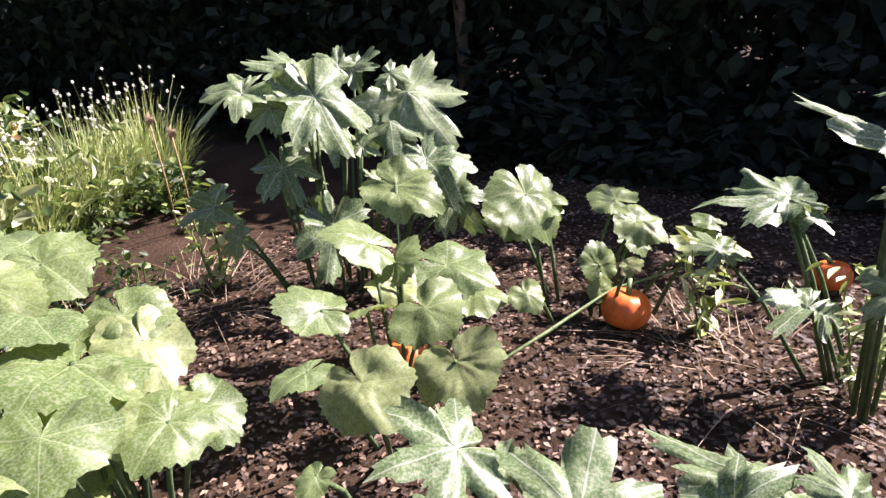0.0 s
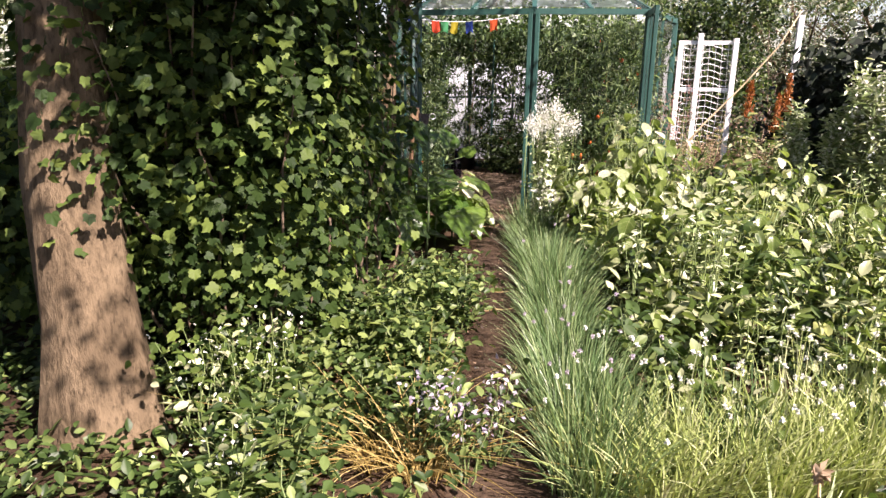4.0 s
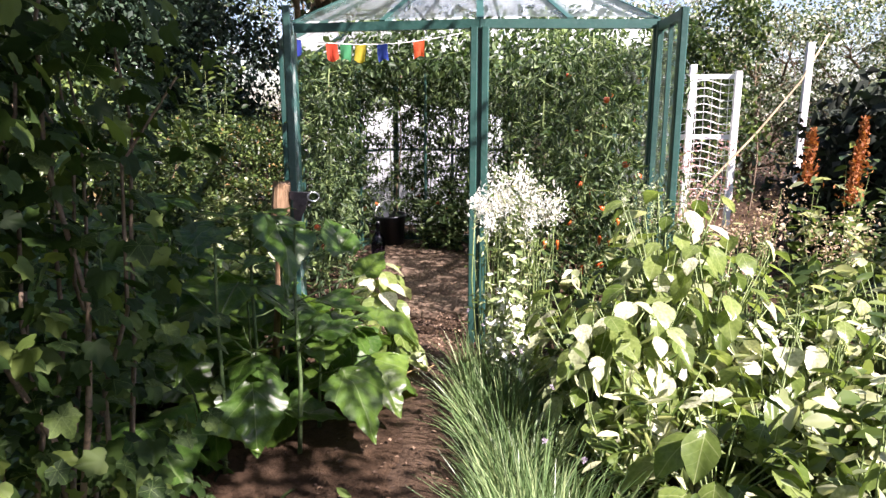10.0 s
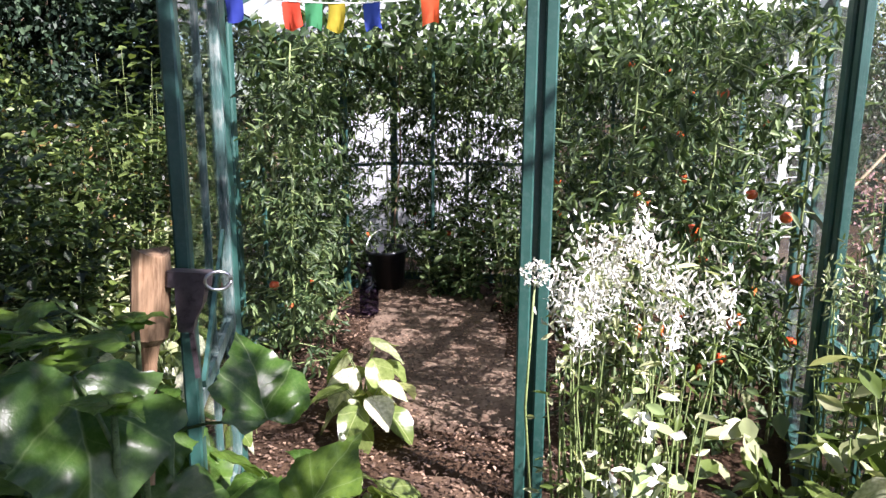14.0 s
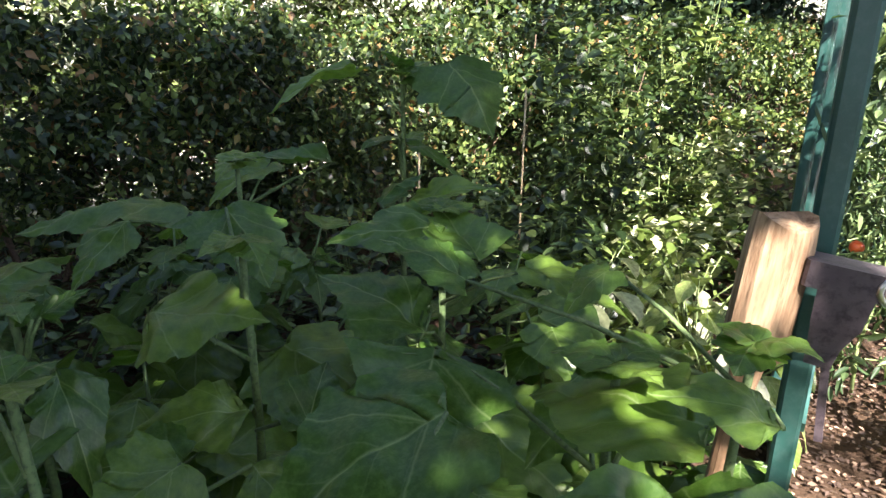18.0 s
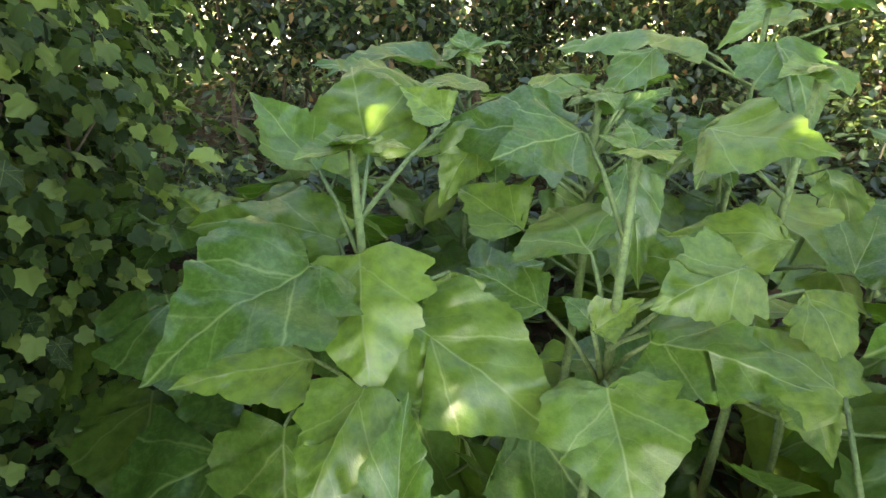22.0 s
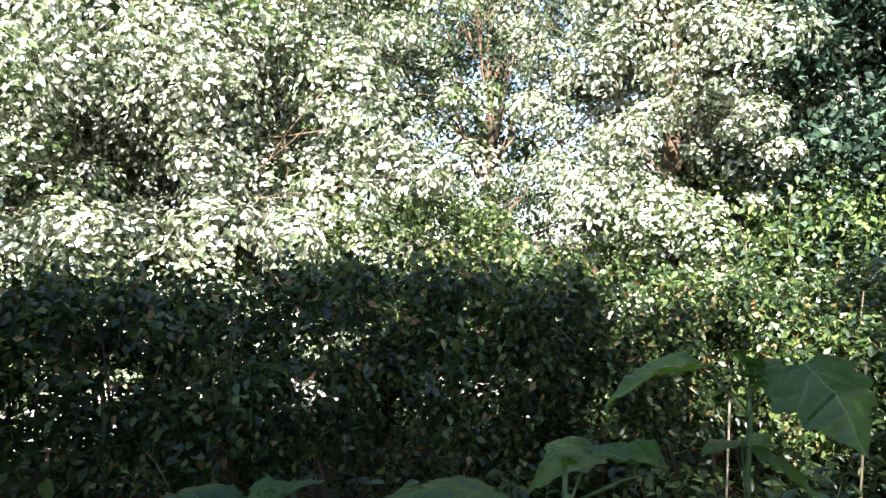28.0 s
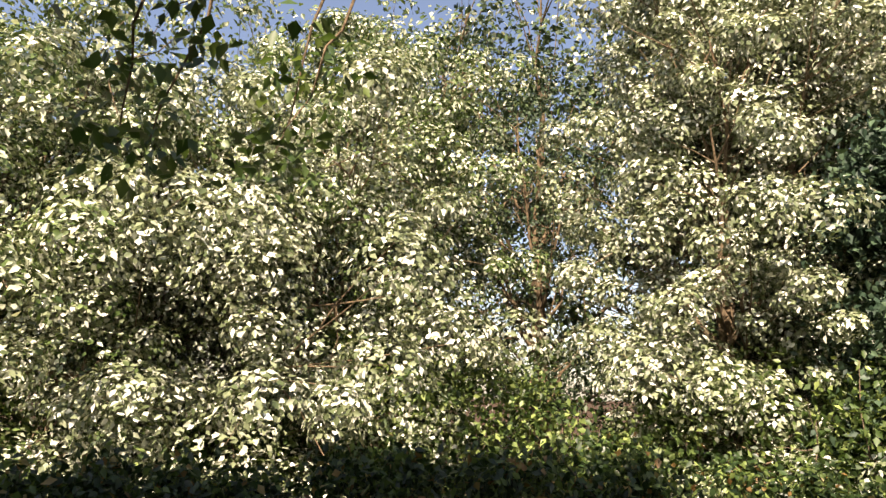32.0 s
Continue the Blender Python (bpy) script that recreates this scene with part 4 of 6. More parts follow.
def palmate(name, lobes, mat, cup=0.1, seed=0, ruffle=0.05, jag=0.04, rings=7, segs=84):
    """A round leaf about its stalk, one metre from stalk to tip along +y; lobes: (degrees from the tip, reach) of lobe tips and bays."""
    v, uv, f = [], [], []
    r = random.Random(seed)
    ph = r.uniform(0, 6)
    at, far = zip(*lobes)
    left, right = [w * r.uniform(0.9, 1.08) for w in far], [w * r.uniform(0.9, 1.08) for w in far]
    left[0] = right[0] = far[0]
    peaks = [w for i, w in enumerate(at) if 0 < i < len(at) - 1 and far[i] > far[i - 1] and far[i] > far[i + 1]] + [0.0]
    for k in range(rings + 1):
        t = k / rings
        for s in range(segs + 1):
            a = -180 + 360 * s / segs
            rim = np.interp(abs(a), at, right if a > 0 else left)
            rim *= 1 + (jag * r.choice((-1.0, -0.3, 0.6, 1.2)) if k == rings and abs(a) < 172 else 0)
            q, w = rim * t, radians(a)
            x, y = q * math.sin(w), q * math.cos(w)
            off = min((abs(abs(a) - p) for p in peaks), default=40)
            z = cup * q - (cup + 0.16) * q * q + 0.03 * q * min(off, 28) / 28 + ruffle * t * t * (0.5 * math.sin(w * 3 + ph) + 1.8 * noise.noise((math.sin(w) * 2.2 + seed, math.cos(w) * 2.2, ph))) + 0.13 * noise.noise((x * 2.2 + seed, y * 2.2, ph)) + 0.03 * noise.noise((x * 9, y * 9, ph))
            v.append((x, y, z))
            near = min(peaks, key=lambda p: abs(abs(a) - p))
            d = radians(abs(a) - near)
            uv.append((q * math.sin(d), 0.12 + q * math.cos(d)))
    n = segs + 1
    for k in range(rings):
        for s in range(segs):
            a = k * n + s
            f.append((a, a + n, a + n + 1, a + 1))
    me = mesh_from(name, v, f, mat)
    layer = me.uv_layers.new(name="uv")
    for loop in me.loops:
        layer.data[loop.index].uv = uv[loop.vertex_index]
    return me


# right edges of the yacon leaves, from the stalk round to the tip
BROAD = [(0, 0), (0.05, 0.005), (0.14, -0.07), (0.27, -0.09), (0.4, -0.01), (0.52, 0.05), (0.47, 0.17), (0.5, 0.28), (0.56, 0.36), (0.43, 0.45), (0.4, 0.54), (0.36, 0.6), (0.25, 0.68), (0.22, 0.75), (0.13, 0.83), (0.09, 0.9), (0, 1)]
WINGED = [(0, 0), (0.04, 0.03), (0.08, 0.1), (0.2, 0.14), (0.36, 0.16), (0.5, 0.2), (0.46, 0.3), (0.47, 0.38), (0.38, 0.46), (0.36, 0.54), (0.3, 0.6), (0.26, 0.67), (0.18, 0.74), (0.15, 0.8), (0.08, 0.89), (0, 1)]
YACON = [rim_blade("yacon_blade", e, L_YACON, seed=i, fold=fo, droop=dr, wave=w) for i, (e, fo, dr, w) in enumerate(
    [(BROAD, 0.12, 0.22, 0.07), (BROAD, 0.2, 0.34, 0.09), (WINGED, 0.06, 0.2, 0.08), (BROAD, 0.02, 0.42, 0.1), (WINGED, 0.22, 0.1, 0.07), (BROAD, -0.06, 0.16, 0.09), (WINGED, 0.1, 0.4, 0.09)])]
ROUND = [(0, 1.0), (22, 0.9), (40, 0.86), (58, 0.9), (80, 0.8), (105, 0.82), (130, 0.72), (155, 0.66), (170, 0.5), (180, 0.1)]
JAGGED = [(0, 1.0), (12, 0.9), (26, 0.5), (40, 0.72), (54, 0.92), (68, 0.78), (84, 0.46), (100, 0.66), (116, 0.8), (134, 0.6), (150, 0.44), (168, 0.48), (180, 0.08)]
SQUASH = [palmate("squash_blade", ROUND, L_SQUASH, cup=c, seed=i, ruffle=r) for i, (c, r) in enumerate([(0.16, 0.03), (0.05, 0.05), (0.28, 0.03), (0.1, 0.06), (-0.08, 0.04)])]
ZUCCHINI = [palmate("zucchini_blade", JAGGED, L_ZUCCHINI, cup=c, seed=9 + i, ruffle=r, jag=0.1) for i, (c, r) in enumerate([(0.1, 0.1), (0.3, 0.12), (-0.15, 0.1), (0.45, 0.1)])]
LOBES5 = [(0, 1.0), (14, 0.86), (30, 0.66), (46, 0.8), (60, 0.86), (78, 0.66), (100, 0.62), (120, 0.66), (145, 0.5), (168, 0.45), (180, 0.12)]
SHRUB_LEAF = [palmate("shrub_blade", LOBES5, L_SHRUB_ONE, cup=c, seed=20 + i, ruffle=0.04, jag=0.07, rings=3, segs=36) for i, c in enumerate((0.1, 0.25, -0.1))]


def egg(t):
    return 0.02 + 0.36 * math.sin(math.pi * t**0.8) ** 0.9


BED_LEAF = [blade("bed_blade", egg, 0.02, L_BED_ONE, cup=c, bend=b, wave=0.015, seed=30 + i, rows=8, cols=3) for i, (c, b) in enumerate(((0.2, 0.2), (0.35, 0.35), (0.1, 0.3)))]


def stalk(pts, r0, r1, mat=None, sides=7):
    k = len(pts)
    return Geo().tube(pts, [r0 + (r1 - r0) * i / (k - 1) for i in range(k)], sides).mesh("stalk", mat or M_HAIRY, True)


def leaf_pose(at, out, droop, size, twist=0.0):
    """Pose of a blade: its base at at, pointing along the compass angle out, its tip sinking by droop degrees."""
    return Matrix.Translation(at) @ Matrix.Rotation(out - math.pi / 2, 4, "Z") @ Matrix.Rotation(radians(-droop), 4, "X") @ Matrix.Rotation(radians(twist), 4, "Y") @ Matrix.Scale(size, 4)


def set_leaf(base, tip, width, twist=0.0, grow=1.0, face=(0, 0, 1)):
    """Pose of a blade from its base to its tip, its upper side turned towards face."""
    b, d = Vector(base), Vector(tip) - Vector(base)
    length = d.length * grow
    y = d.normalized()
    up = Vector(face)
    z = (up - y * up.dot(y)).normalized()
    x = y.cross(z)
    m = Matrix((x, y, z)).transposed().to_4x4()
    return Matrix.Translation(b) @ m @ Matrix.Rotation(radians(twist), 4, "Y") @ Matrix.Diagonal((length * width, length, length, 1))


R = random.Random(11)


def yacon(x, y, height, nodes, big, turn, label="yacon plant with broad soft serrated leaves"):
    height *= 0.94 if height < 1.2 else 1
    p = thing("yacon_plant", label, "plant", pose(x, y, -0.03), group="yacon plants")
    lean = (R.uniform(-0.1, 0.1), R.uniform(-0.1, 0.1))
    line = [(lean[0] * t * t, lean[1] * t * t, height * t) for t in (0, 0.25, 0.5, 0.75, 1)]
    part("stem", stalk(line, 0.011, 0.005), p, "pale hairy stem")
    for k in range(nodes):
        t = 0.3 + 0.69 * k / max(1, nodes - 1)
        at = Vector((lean[0] * t * t, lean[1] * t * t, height * t))
        size = big * 1.28 * (0.75 + 0.5 * math.sin(math.pi * min(1, t * 0.85))) * (1 if t < 0.93 else 0.55) * R.uniform(0.85, 1.15)
        for side in (0, math.pi):
            a = turn + k * math.pi / 2 + side + R.uniform(-0.35, 0.35)
            rise = R.uniform(0.2, 0.6) if t < 0.93 else 0.9
            ln = size * R.uniform(0.32, 0.55)
            tip = at + Vector((math.cos(a) * ln, math.sin(a) * ln, ln * rise))
            mid = at + (tip - at) * 0.5 + Vector((0, 0, -0.01))
            part("leaf", R.choice(YACON), p, m=leaf_pose(tip, a, R.uniform(8, 48) if t < 0.93 else R.uniform(-10, 25), size, R.uniform(-14, 14)))
            part("petiole", stalk([at, mid, tip], 0.005, 0.0035, sides=5), p)
    for k in range(4):
        a = turn + 0.8 + k * math.pi / 2 + R.uniform(-0.3, 0.3)
        part("leaf", R.choice(YACON), p, m=leaf_pose(Vector(line[-1]) + Vector((0, 0, -0.012 * k)), a, R.uniform(0, 35), big * R.uniform(0.55, 0.85), R.uniform(-14, 14)))
    return p


# plants that stand round the others, lower and in their shade
for i, (x, y, h) in enumerate(((-1.75, -2.35, 0.72), (-1.65, -1.98, 0.7), (-1.3, -1.98, 0.55), (-1.9, -1.66, 0.78), (-2.0, -2.2, 0.85), (-1.55, -1.4, 0.72), (-1.25, -1.6, 0.62), (-1.12, -1.12, 0.72), (-2.3, -1.75, 0.86), (-2.5, -2.25, 0.84), (-1.75, -1.05, 0.8), (-2.2, -1.2, 0.88), (-1.55, -0.7, 0.8), (-2.0, -0.4, 0.72), (-0.95, -1.55, 0.55), (-0.7, -1.3, 0.5), (-2.7, -1.7, 0.82), (-2.5, -0.8, 0.8), (-1.1, -0.75, 0.66), (-2.8, -1.1, 0.8), (-0.6, -1.0, 0.48), (-0.72, -0.7, 0.5), (-1.4, -0.45, 0.62), (-2.25, -2.75, 0.7))):
    yacon(x, y, h, 4 if h > 0.6 else 3, 0.22, 0.2 + i * 0.37 % 1.2)


def placed_yacon(label, root, top, leaves):
    """A yacon plant with its leaves at their places: base, tip, width and lean to the light of each, in the garden's own metres."""
    p = thing("yacon_plant", label, "plant", pose(root[0], root[1], -0.03), group="yacon plants")
    o = Vector((root[0], root[1], -0.03))
    foot, head = Vector((0, 0, -0.02)), Vector((0.02, 0.01, top + 0.03))
    line = [foot, foot.lerp(head, 0.35) + Vector((0.015, -0.01, 0)), foot.lerp(head, 0.7) + Vector((-0.01, 0.012, 0)), head]
    part("stem", stalk(line, 0.012, 0.006), p, "pale hairy stem")
    for i, (bx, by, bz, tx, ty, tz, width, lean) in enumerate(leaves):
        base, tip = Vector((bx, by, bz)) - o, Vector((tx, ty, tz)) - o
        low = foot.lerp(head, min(0.98, max(0.3, (base.z - 0.1) / max(head.z, 0.1))))
        part("leaf", YACON[(i * 3 + len(label)) % len(YACON)], p, m=set_leaf(base, tip, width * 0.92, R.uniform(-9, 9), 1.02, (0.5 * lean, -0.12 * lean, 0.8)))
        part("petiole", stalk([low, low.lerp(base, 0.55) + Vector((0, 0, 0.012)), base], 0.0045, 0.0032, sides=5), p)
    for k in range(4):
        part("bud_leaf", R.choice(YACON), p, m=leaf_pose(head, k * 1.6 + R.uniform(-0.4, 0.4), R.uniform(-35, 10), R.uniform(0.05, 0.09), 0))
    return p


placed_yacon("yacon plant with holed and spotted broad leaves", (-1.58, -2.22), 1.06, [(-1.52, -2.21, 0.91, -1.34, -2.22, 0.82, 1.05, 0.9), (-1.50, -2.28, 0.91, -1.34, -2.46, 0.93, 1.00, 0.9), (-1.65, -2.26, 0.99, -1.73, -2.35, 1.10, 0.90, 0.5), (-1.70, -2.18, 0.99, -1.86, -2.20, 1.12, 1.00, 0.5), (-1.65, -2.24, 0.87, -1.71, -2.47, 0.95, 0.70, 0.9), (-1.52, -2.08, 0.87, -1.42, -2.09, 0.81, 0.85, 0.9), (-1.55, -2.29, 0.71, -1.46, -2.47, 0.78, 0.80, 0.9), (-1.36, -2.22, 0.80, -1.22, -2.31, 0.75, 0.80, 0.9), (-1.18, -2.20, 0.76, -1.28, -2.18, 0.86, 0.55, 0.9), (-1.70, -2.05, 1.04, -1.75, -2.12, 1.09, 1.00, 0.5), (-1.46, -2.14, 0.82, -1.27, -1.96, 0.76, 0.75, 0.9)])
placed_yacon("yacon plant with small paired shoots on its stem", (-1.44, -1.87), 1.08, [(-1.50, -1.87, 0.89, -1.68, -1.89, 0.94, 1.20, 0.9), (-1.48, -1.94, 0.81, -1.57, -2.04, 0.86, 0.90, 0.9), (-1.38, -1.82, 0.81, -1.23, -1.70, 0.86, 0.90, 0.9), (-1.31, -1.91, 0.80, -1.14, -1.93, 0.76, 1.10, 0.9), (-1.42, -1.89, 0.81, -1.42, -1.82, 0.86, 0.90, 0.9), (-1.43, -1.89, 0.82, -1.46, -1.92, 0.85, 1.00, 0.9), (-1.45, -1.68, 0.87, -1.53, -1.79, 0.89, 0.90, 0.9), (-1.37, -1.61, 0.88, -1.25, -1.59, 0.83, 0.90, 0.9), (-1.55, -1.88, 1.06, -1.46, -2.02, 1.09, 1.00, 0.9), (-1.38, -1.70, 0.92, -1.34, -1.84, 0.91, 1.00, 0.9)])
placed_yacon("yacon plant with a ragged hanging leaf", (-1.70, -1.82), 1.08, [(-1.74, -1.84, 0.99, -1.76, -2.04, 1.05, 0.95, 0.9), (-1.62, -1.78, 0.99, -1.47, -1.78, 0.87, 0.60, 0.9), (-1.65, -1.78, 1.06, -1.63, -1.72, 1.10, 0.70, 0.9), (-1.65, -1.79, 1.06, -1.70, -1.80, 1.09, 0.80, 0.9), (-1.78, -1.98, 0.99, -1.71, -2.07, 0.91, 0.75, 0.9), (-1.65, -1.93, 0.86, -1.76, -2.03, 0.91, 0.90, 0.9), (-1.95, -2.05, 1.01, -1.90, -2.23, 1.13, 0.70, 0.1)])
placed_yacon("yacon plant with sun-dappled broad leaves", (-1.62, -1.50), 1.13, [(-1.47, -1.56, 0.90, -1.53, -1.72, 0.93, 0.75, 0.9), (-1.67, -1.63, 1.01, -1.49, -1.53, 1.06, 1.05, 0.9), (-1.85, -1.40, 1.11, -1.68, -1.40, 1.02, 1.10, 0.9), (-1.41, -1.50, 0.87, -1.47, -1.42, 0.95, 0.90, 0.9)])
placed_yacon("yacon plant with pale level leaves before the hedge", (-2.35, -1.90), 1.01, [(-2.09, -1.90, 0.99, -2.02, -2.05, 1.04, 0.90, 0.1), (-2.11, -1.79, 0.96, -2.18, -1.61, 1.01, 0.80, 0.1), (-2.55, -1.93, 0.93, -2.48, -2.21, 1.03, 0.80, 0.1), (-2.55, -1.92, 0.94, -2.58, -1.72, 0.99, 0.80, 0.1)])
placed_yacon("yacon plant with level leaves at the top of the bed", (-2.15, -1.25), 1.14, [(-2.10, -1.51, 1.05, -2.02, -1.67, 0.98, 0.80, 0.2), (-2.20, -1.38, 1.04, -2.22, -1.69, 1.09, 0.80, 0.2), (-2.27, -1.08, 1.09, -2.26, -1.27, 1.07, 0.80, 0.1), (-2.04, -1.02, 1.12, -2.17, -1.18, 1.15, 0.80, 0.1)])
placed_yacon("yacon plant with overlapping leaves behind the log post", (-1.55, -1.12), 1.12, [(-1.43, -1.24, 0.94, -1.62, -1.31, 1.07, 0.85, 0.9), (-1.49, -1.14, 1.10, -1.59, -1.33, 1.12, 0.80, 0.9), (-1.83, -1.04, 1.06, -1.81, -0.93, 1.14, 0.80, 0.1), (-1.77, -0.98, 1.06, -1.65, -0.86, 1.15, 0.60, 0.1), (-1.40, -1.14, 1.06, -1.55, -1.11, 1.14, 1.10, 0.1), (-1.36, -1.05, 1.03, -1.19, -0.96, 1.00, 0.75, 0.1)])
placed_yacon("yacon plant with large low leaves beside the log post", (-1.03, -1.30), 1.07, [(-1.29, -1.34, 1.00, -1.18, -1.50, 0.91, 1.25, 0.9), (-0.88, -1.31, 1.05, -1.12, -1.32, 1.04, 1.00, 0.9), (-0.76, -1.44, 1.02, -0.95, -1.47, 1.01, 1.00, 0.9), (-1.14, -1.16, 0.91, -1.12, -1.30, 0.90, 1.00, 0.9), (-1.03, -1.12, 0.99, -1.14, -1.04, 1.01, 0.90, 0.9), (-1.11, -1.44, 0.90, -0.98, -1.43, 0.90, 0.90, 0.9)])
placed_yacon("tall single yacon shoot above the others", (-2.02, -0.84), 1.33, [(-1.99, -0.68, 1.35, -1.82, -0.65, 1.20, 1.50, 1.0), (-2.12, -0.88, 1.33, -2.13, -1.14, 1.34, 0.55, 0.1), (-2.04, -0.78, 1.33, -2.04, -0.86, 1.39, 0.90, 0.1), (-2.04, -0.78, 1.33, -2.04, -0.70, 1.37, 0.90, 0.1), (-2.04, -0.82, 1.16, -2.02, -0.94, 1.20, 0.80, 0.1), (-2.03, -0.81, 1.15, -1.87, -0.71, 1.12, 0.60, 0.1), (-2.04, -0.81, 1.14, -2.07, -0.69, 1.18, 0.70, 0.1)])
placed_yacon("yacon plant with low shaded leaves beside the path", (-0.72, -1.55), 1.06, [(-0.81, -1.48, 1.08, -0.64, -1.65, 0.89, 1.00, 0.6), (-0.96, -1.42, 0.75, -0.75, -1.49, 0.65, 1.00, 0.5), (-0.42, -1.41, 0.82, -0.36, -1.30, 0.93, 0.90, 0.4), (-0.38, -1.31, 0.63, -0.14, -1.41, 0.57, 0.90, 0.2), (-0.81, -1.65, 0.95, -0.86, -1.75, 0.95, 1.00, 0.3), (-0.62, -1.59, 0.58, -0.43, -1.41, 0.63, 0.80, 0.2), (-0.64, -1.40, 0.62, -0.70, -1.58, 0.58, 0.90, 0.5)])
placed_yacon("yacon plant with dark blue-green shaded leaves", (-1.00, -1.75), 1.03, [(-0.99, -1.51, 0.79, -0.98, -1.76, 0.69, 0.90, 0.4), (-1.09, -1.50, 1.05, -1.12, -1.74, 1.02, 0.90, 0.5), (-1.24, -1.62, 0.80, -1.35, -1.70, 0.87, 0.90, 0.3)])
placed_yacon("yacon plant with a bright leaf before the log post", (-0.95, -1.10), 1.06, [(-0.59, -1.17, 0.87, -0.66, -1.08, 1.06, 1.00, 0.5), (-0.75, -1.14, 0.61, -0.44, -1.20, 0.59, 1.00, 0.4), (-1.31, -1.26, 1.08, -1.41, -1.33, 1.16, 0.80, 0.2), (-1.19, -1.05, 1.08, -1.22, -1.14, 1.05, 1.00, 0.2), (-0.81, -1.30, 1.08, -0.91, -1.35, 1.13, 0.80, 0.2)])


def gourd_plant(name, label, root, leaves, meshes, group, low=0, face=(-0.2, -0.2, 0.85), grow=0.8):
    """Leaves on long stalks that rise from a root: base, tip, width and twist of each, and low ones in their shade."""
    p = thing(name, label, "plant", pose(root[0], root[1], 0), group=group)
    o = Vector((root[0], root[1], 0))
    n = len(leaves)
    for i in range(n + low):
        bx, by, bz, tx, ty, tz, width, twist = leaves[i % n]
        base, tip = Vector((bx, by, bz)) - o, Vector((tx, ty, tz)) - o
        if i >= n:
            move = Vector((R.uniform(-0.18, 0.18), R.uniform(-0.18, 0.18), -base.z * R.uniform(0.25, 0.65)))
            base, tip = base + move, base + move + Matrix.Rotation(R.uniform(-1.2, 1.2), 3, "Z") @ (tip - base) * 0.8
        foot = Vector((base.x * 0.5 + R.uniform(-0.05, 0.05), base.y * 0.5 + R.uniform(-0.05, 0.05), -0.03))
        part("leaf", meshes[i % len(meshes)], p, m=set_leaf(base, tip, width, twist + R.uniform(-10, 10), grow, face))
        part("stalk", stalk([foot, foot.lerp(base, 0.5) + Vector((0, 0, 0.04)), base], 0.008, 0.0055, sides=6), p)
    return p


gourd_plant("squash_plant", "squash plant with pale mildewed broad leaves", (2.0, -6.4), [(2.09, -6.15, 0.61, 2.11, -6.29, 0.55, 1.15, 0), (1.97, -6.46, 0.49, 1.80, -6.55, 0.51, 1.20, 0), (2.16, -6.34, 0.48, 2.14, -6.46, 0.40, 1.00, 0), (2.15, -6.42, 0.44, 2.11, -6.56, 0.35, 0.90, 0), (1.80, -6.68, 0.49, 1.72, -6.78, 0.43, 1.20, 0), (2.02, -6.70, 0.39, 1.89, -6.74, 0.36, 1.00, 0), (1.92, -6.57, 0.44, 1.91, -6.70, 0.38, 1.00, 0), (1.98, -6.30, 0.55, 1.84, -6.36, 0.56, 1.10, 0), (2.12, -5.99, 0.62, 1.97, -6.04, 0.63, 1.20, 0), (1.76, -6.62, 0.46, 1.64, -6.70, 0.49, 1.10, 0)], SQUASH, "squash plants", 10, (-0.2, -0.2, 0.85), 0.9)
gourd_plant("squash_plant", "squash plant with pale mottled leaves beside the path", (1.75, -6.05), [(1.71, -5.76, 0.58, 1.50, -5.44, 0.62, 1.10, 0), (1.74, -6.18, 0.62, 1.49, -6.20, 0.59, 1.05, 0), (1.54, -6.18, 0.47, 1.33, -6.27, 0.47, 1.00, 0), (2.09, -5.50, 0.56, 2.21, -5.24, 0.63, 1.10, 0), (1.95, -6.19, 0.61, 2.04, -6.40, 0.55, 0.90, 0)], SQUASH, "squash plants", 2, (-0.25, -0.3, 0.8), 0.6)
gourd_plant("squash_plant", "creeping squash vine with sunlit translucent leaves", (2.65, -6.75), [(2.87, -6.52, 0.44, 2.72, -6.38, 0.55, 0.95, 0), (3.11, -6.45, 0.55, 3.18, -6.69, 0.45, 0.80, 0), (2.96, -6.75, 0.37, 3.04, -6.98, 0.32, 0.90, 0), (2.59, -6.57, 0.35, 2.43, -6.46, 0.43, 0.95, 0), (2.75, -6.82, 0.34, 2.72, -6.99, 0.28, 1.20, 0), (2.38, -6.72, 0.31, 2.21, -6.70, 0.31, 0.80, 0), (2.63, -7.00, 0.29, 2.52, -7.16, 0.21, 1.10, 0), (2.38, -6.91, 0.34, 2.33, -7.11, 0.26, 0.90, 0), (2.06, -7.09, 0.39, 1.99, -7.09, 0.37, 1.00, 0), (2.92, -6.58, 0.36, 3.06, -6.59, 0.47, 0.90, 0)], SQUASH, "squash plants", 3, (-0.35, 0.1, 0.75), 0.66)
vine = gourd_plant("squash_plant", "trailing squash vine round a pumpkin", (3.55, -6.95), [(3.59, -6.68, 0.40, 3.54, -6.85, 0.21, 0.90, 0), (3.50, -7.02, 0.21, 3.53, -6.98, 0.31, 1.00, 0), (3.73, -7.06, 0.30, 3.75, -7.22, 0.23, 0.80, 0), (3.73, -7.30, 0.27, 3.76, -7.51, 0.24, 0.60, 0), (3.15, -6.92, 0.23, 3.13, -6.99, 0.17, 1.00, 0), (3.65, -6.72, 0.35, 3.63, -6.55, 0.38, 1.00, 0), (3.86, -6.93, 0.33, 3.87, -6.78, 0.36, 0.90, 0), (3.81, -7.31, 0.31, 3.84, -7.21, 0.33, 0.80, 0), (3.49, -7.13, 0.23, 3.52, -7.18, 0.26, 1.00, 0)], SQUASH, "squash plants", 3)
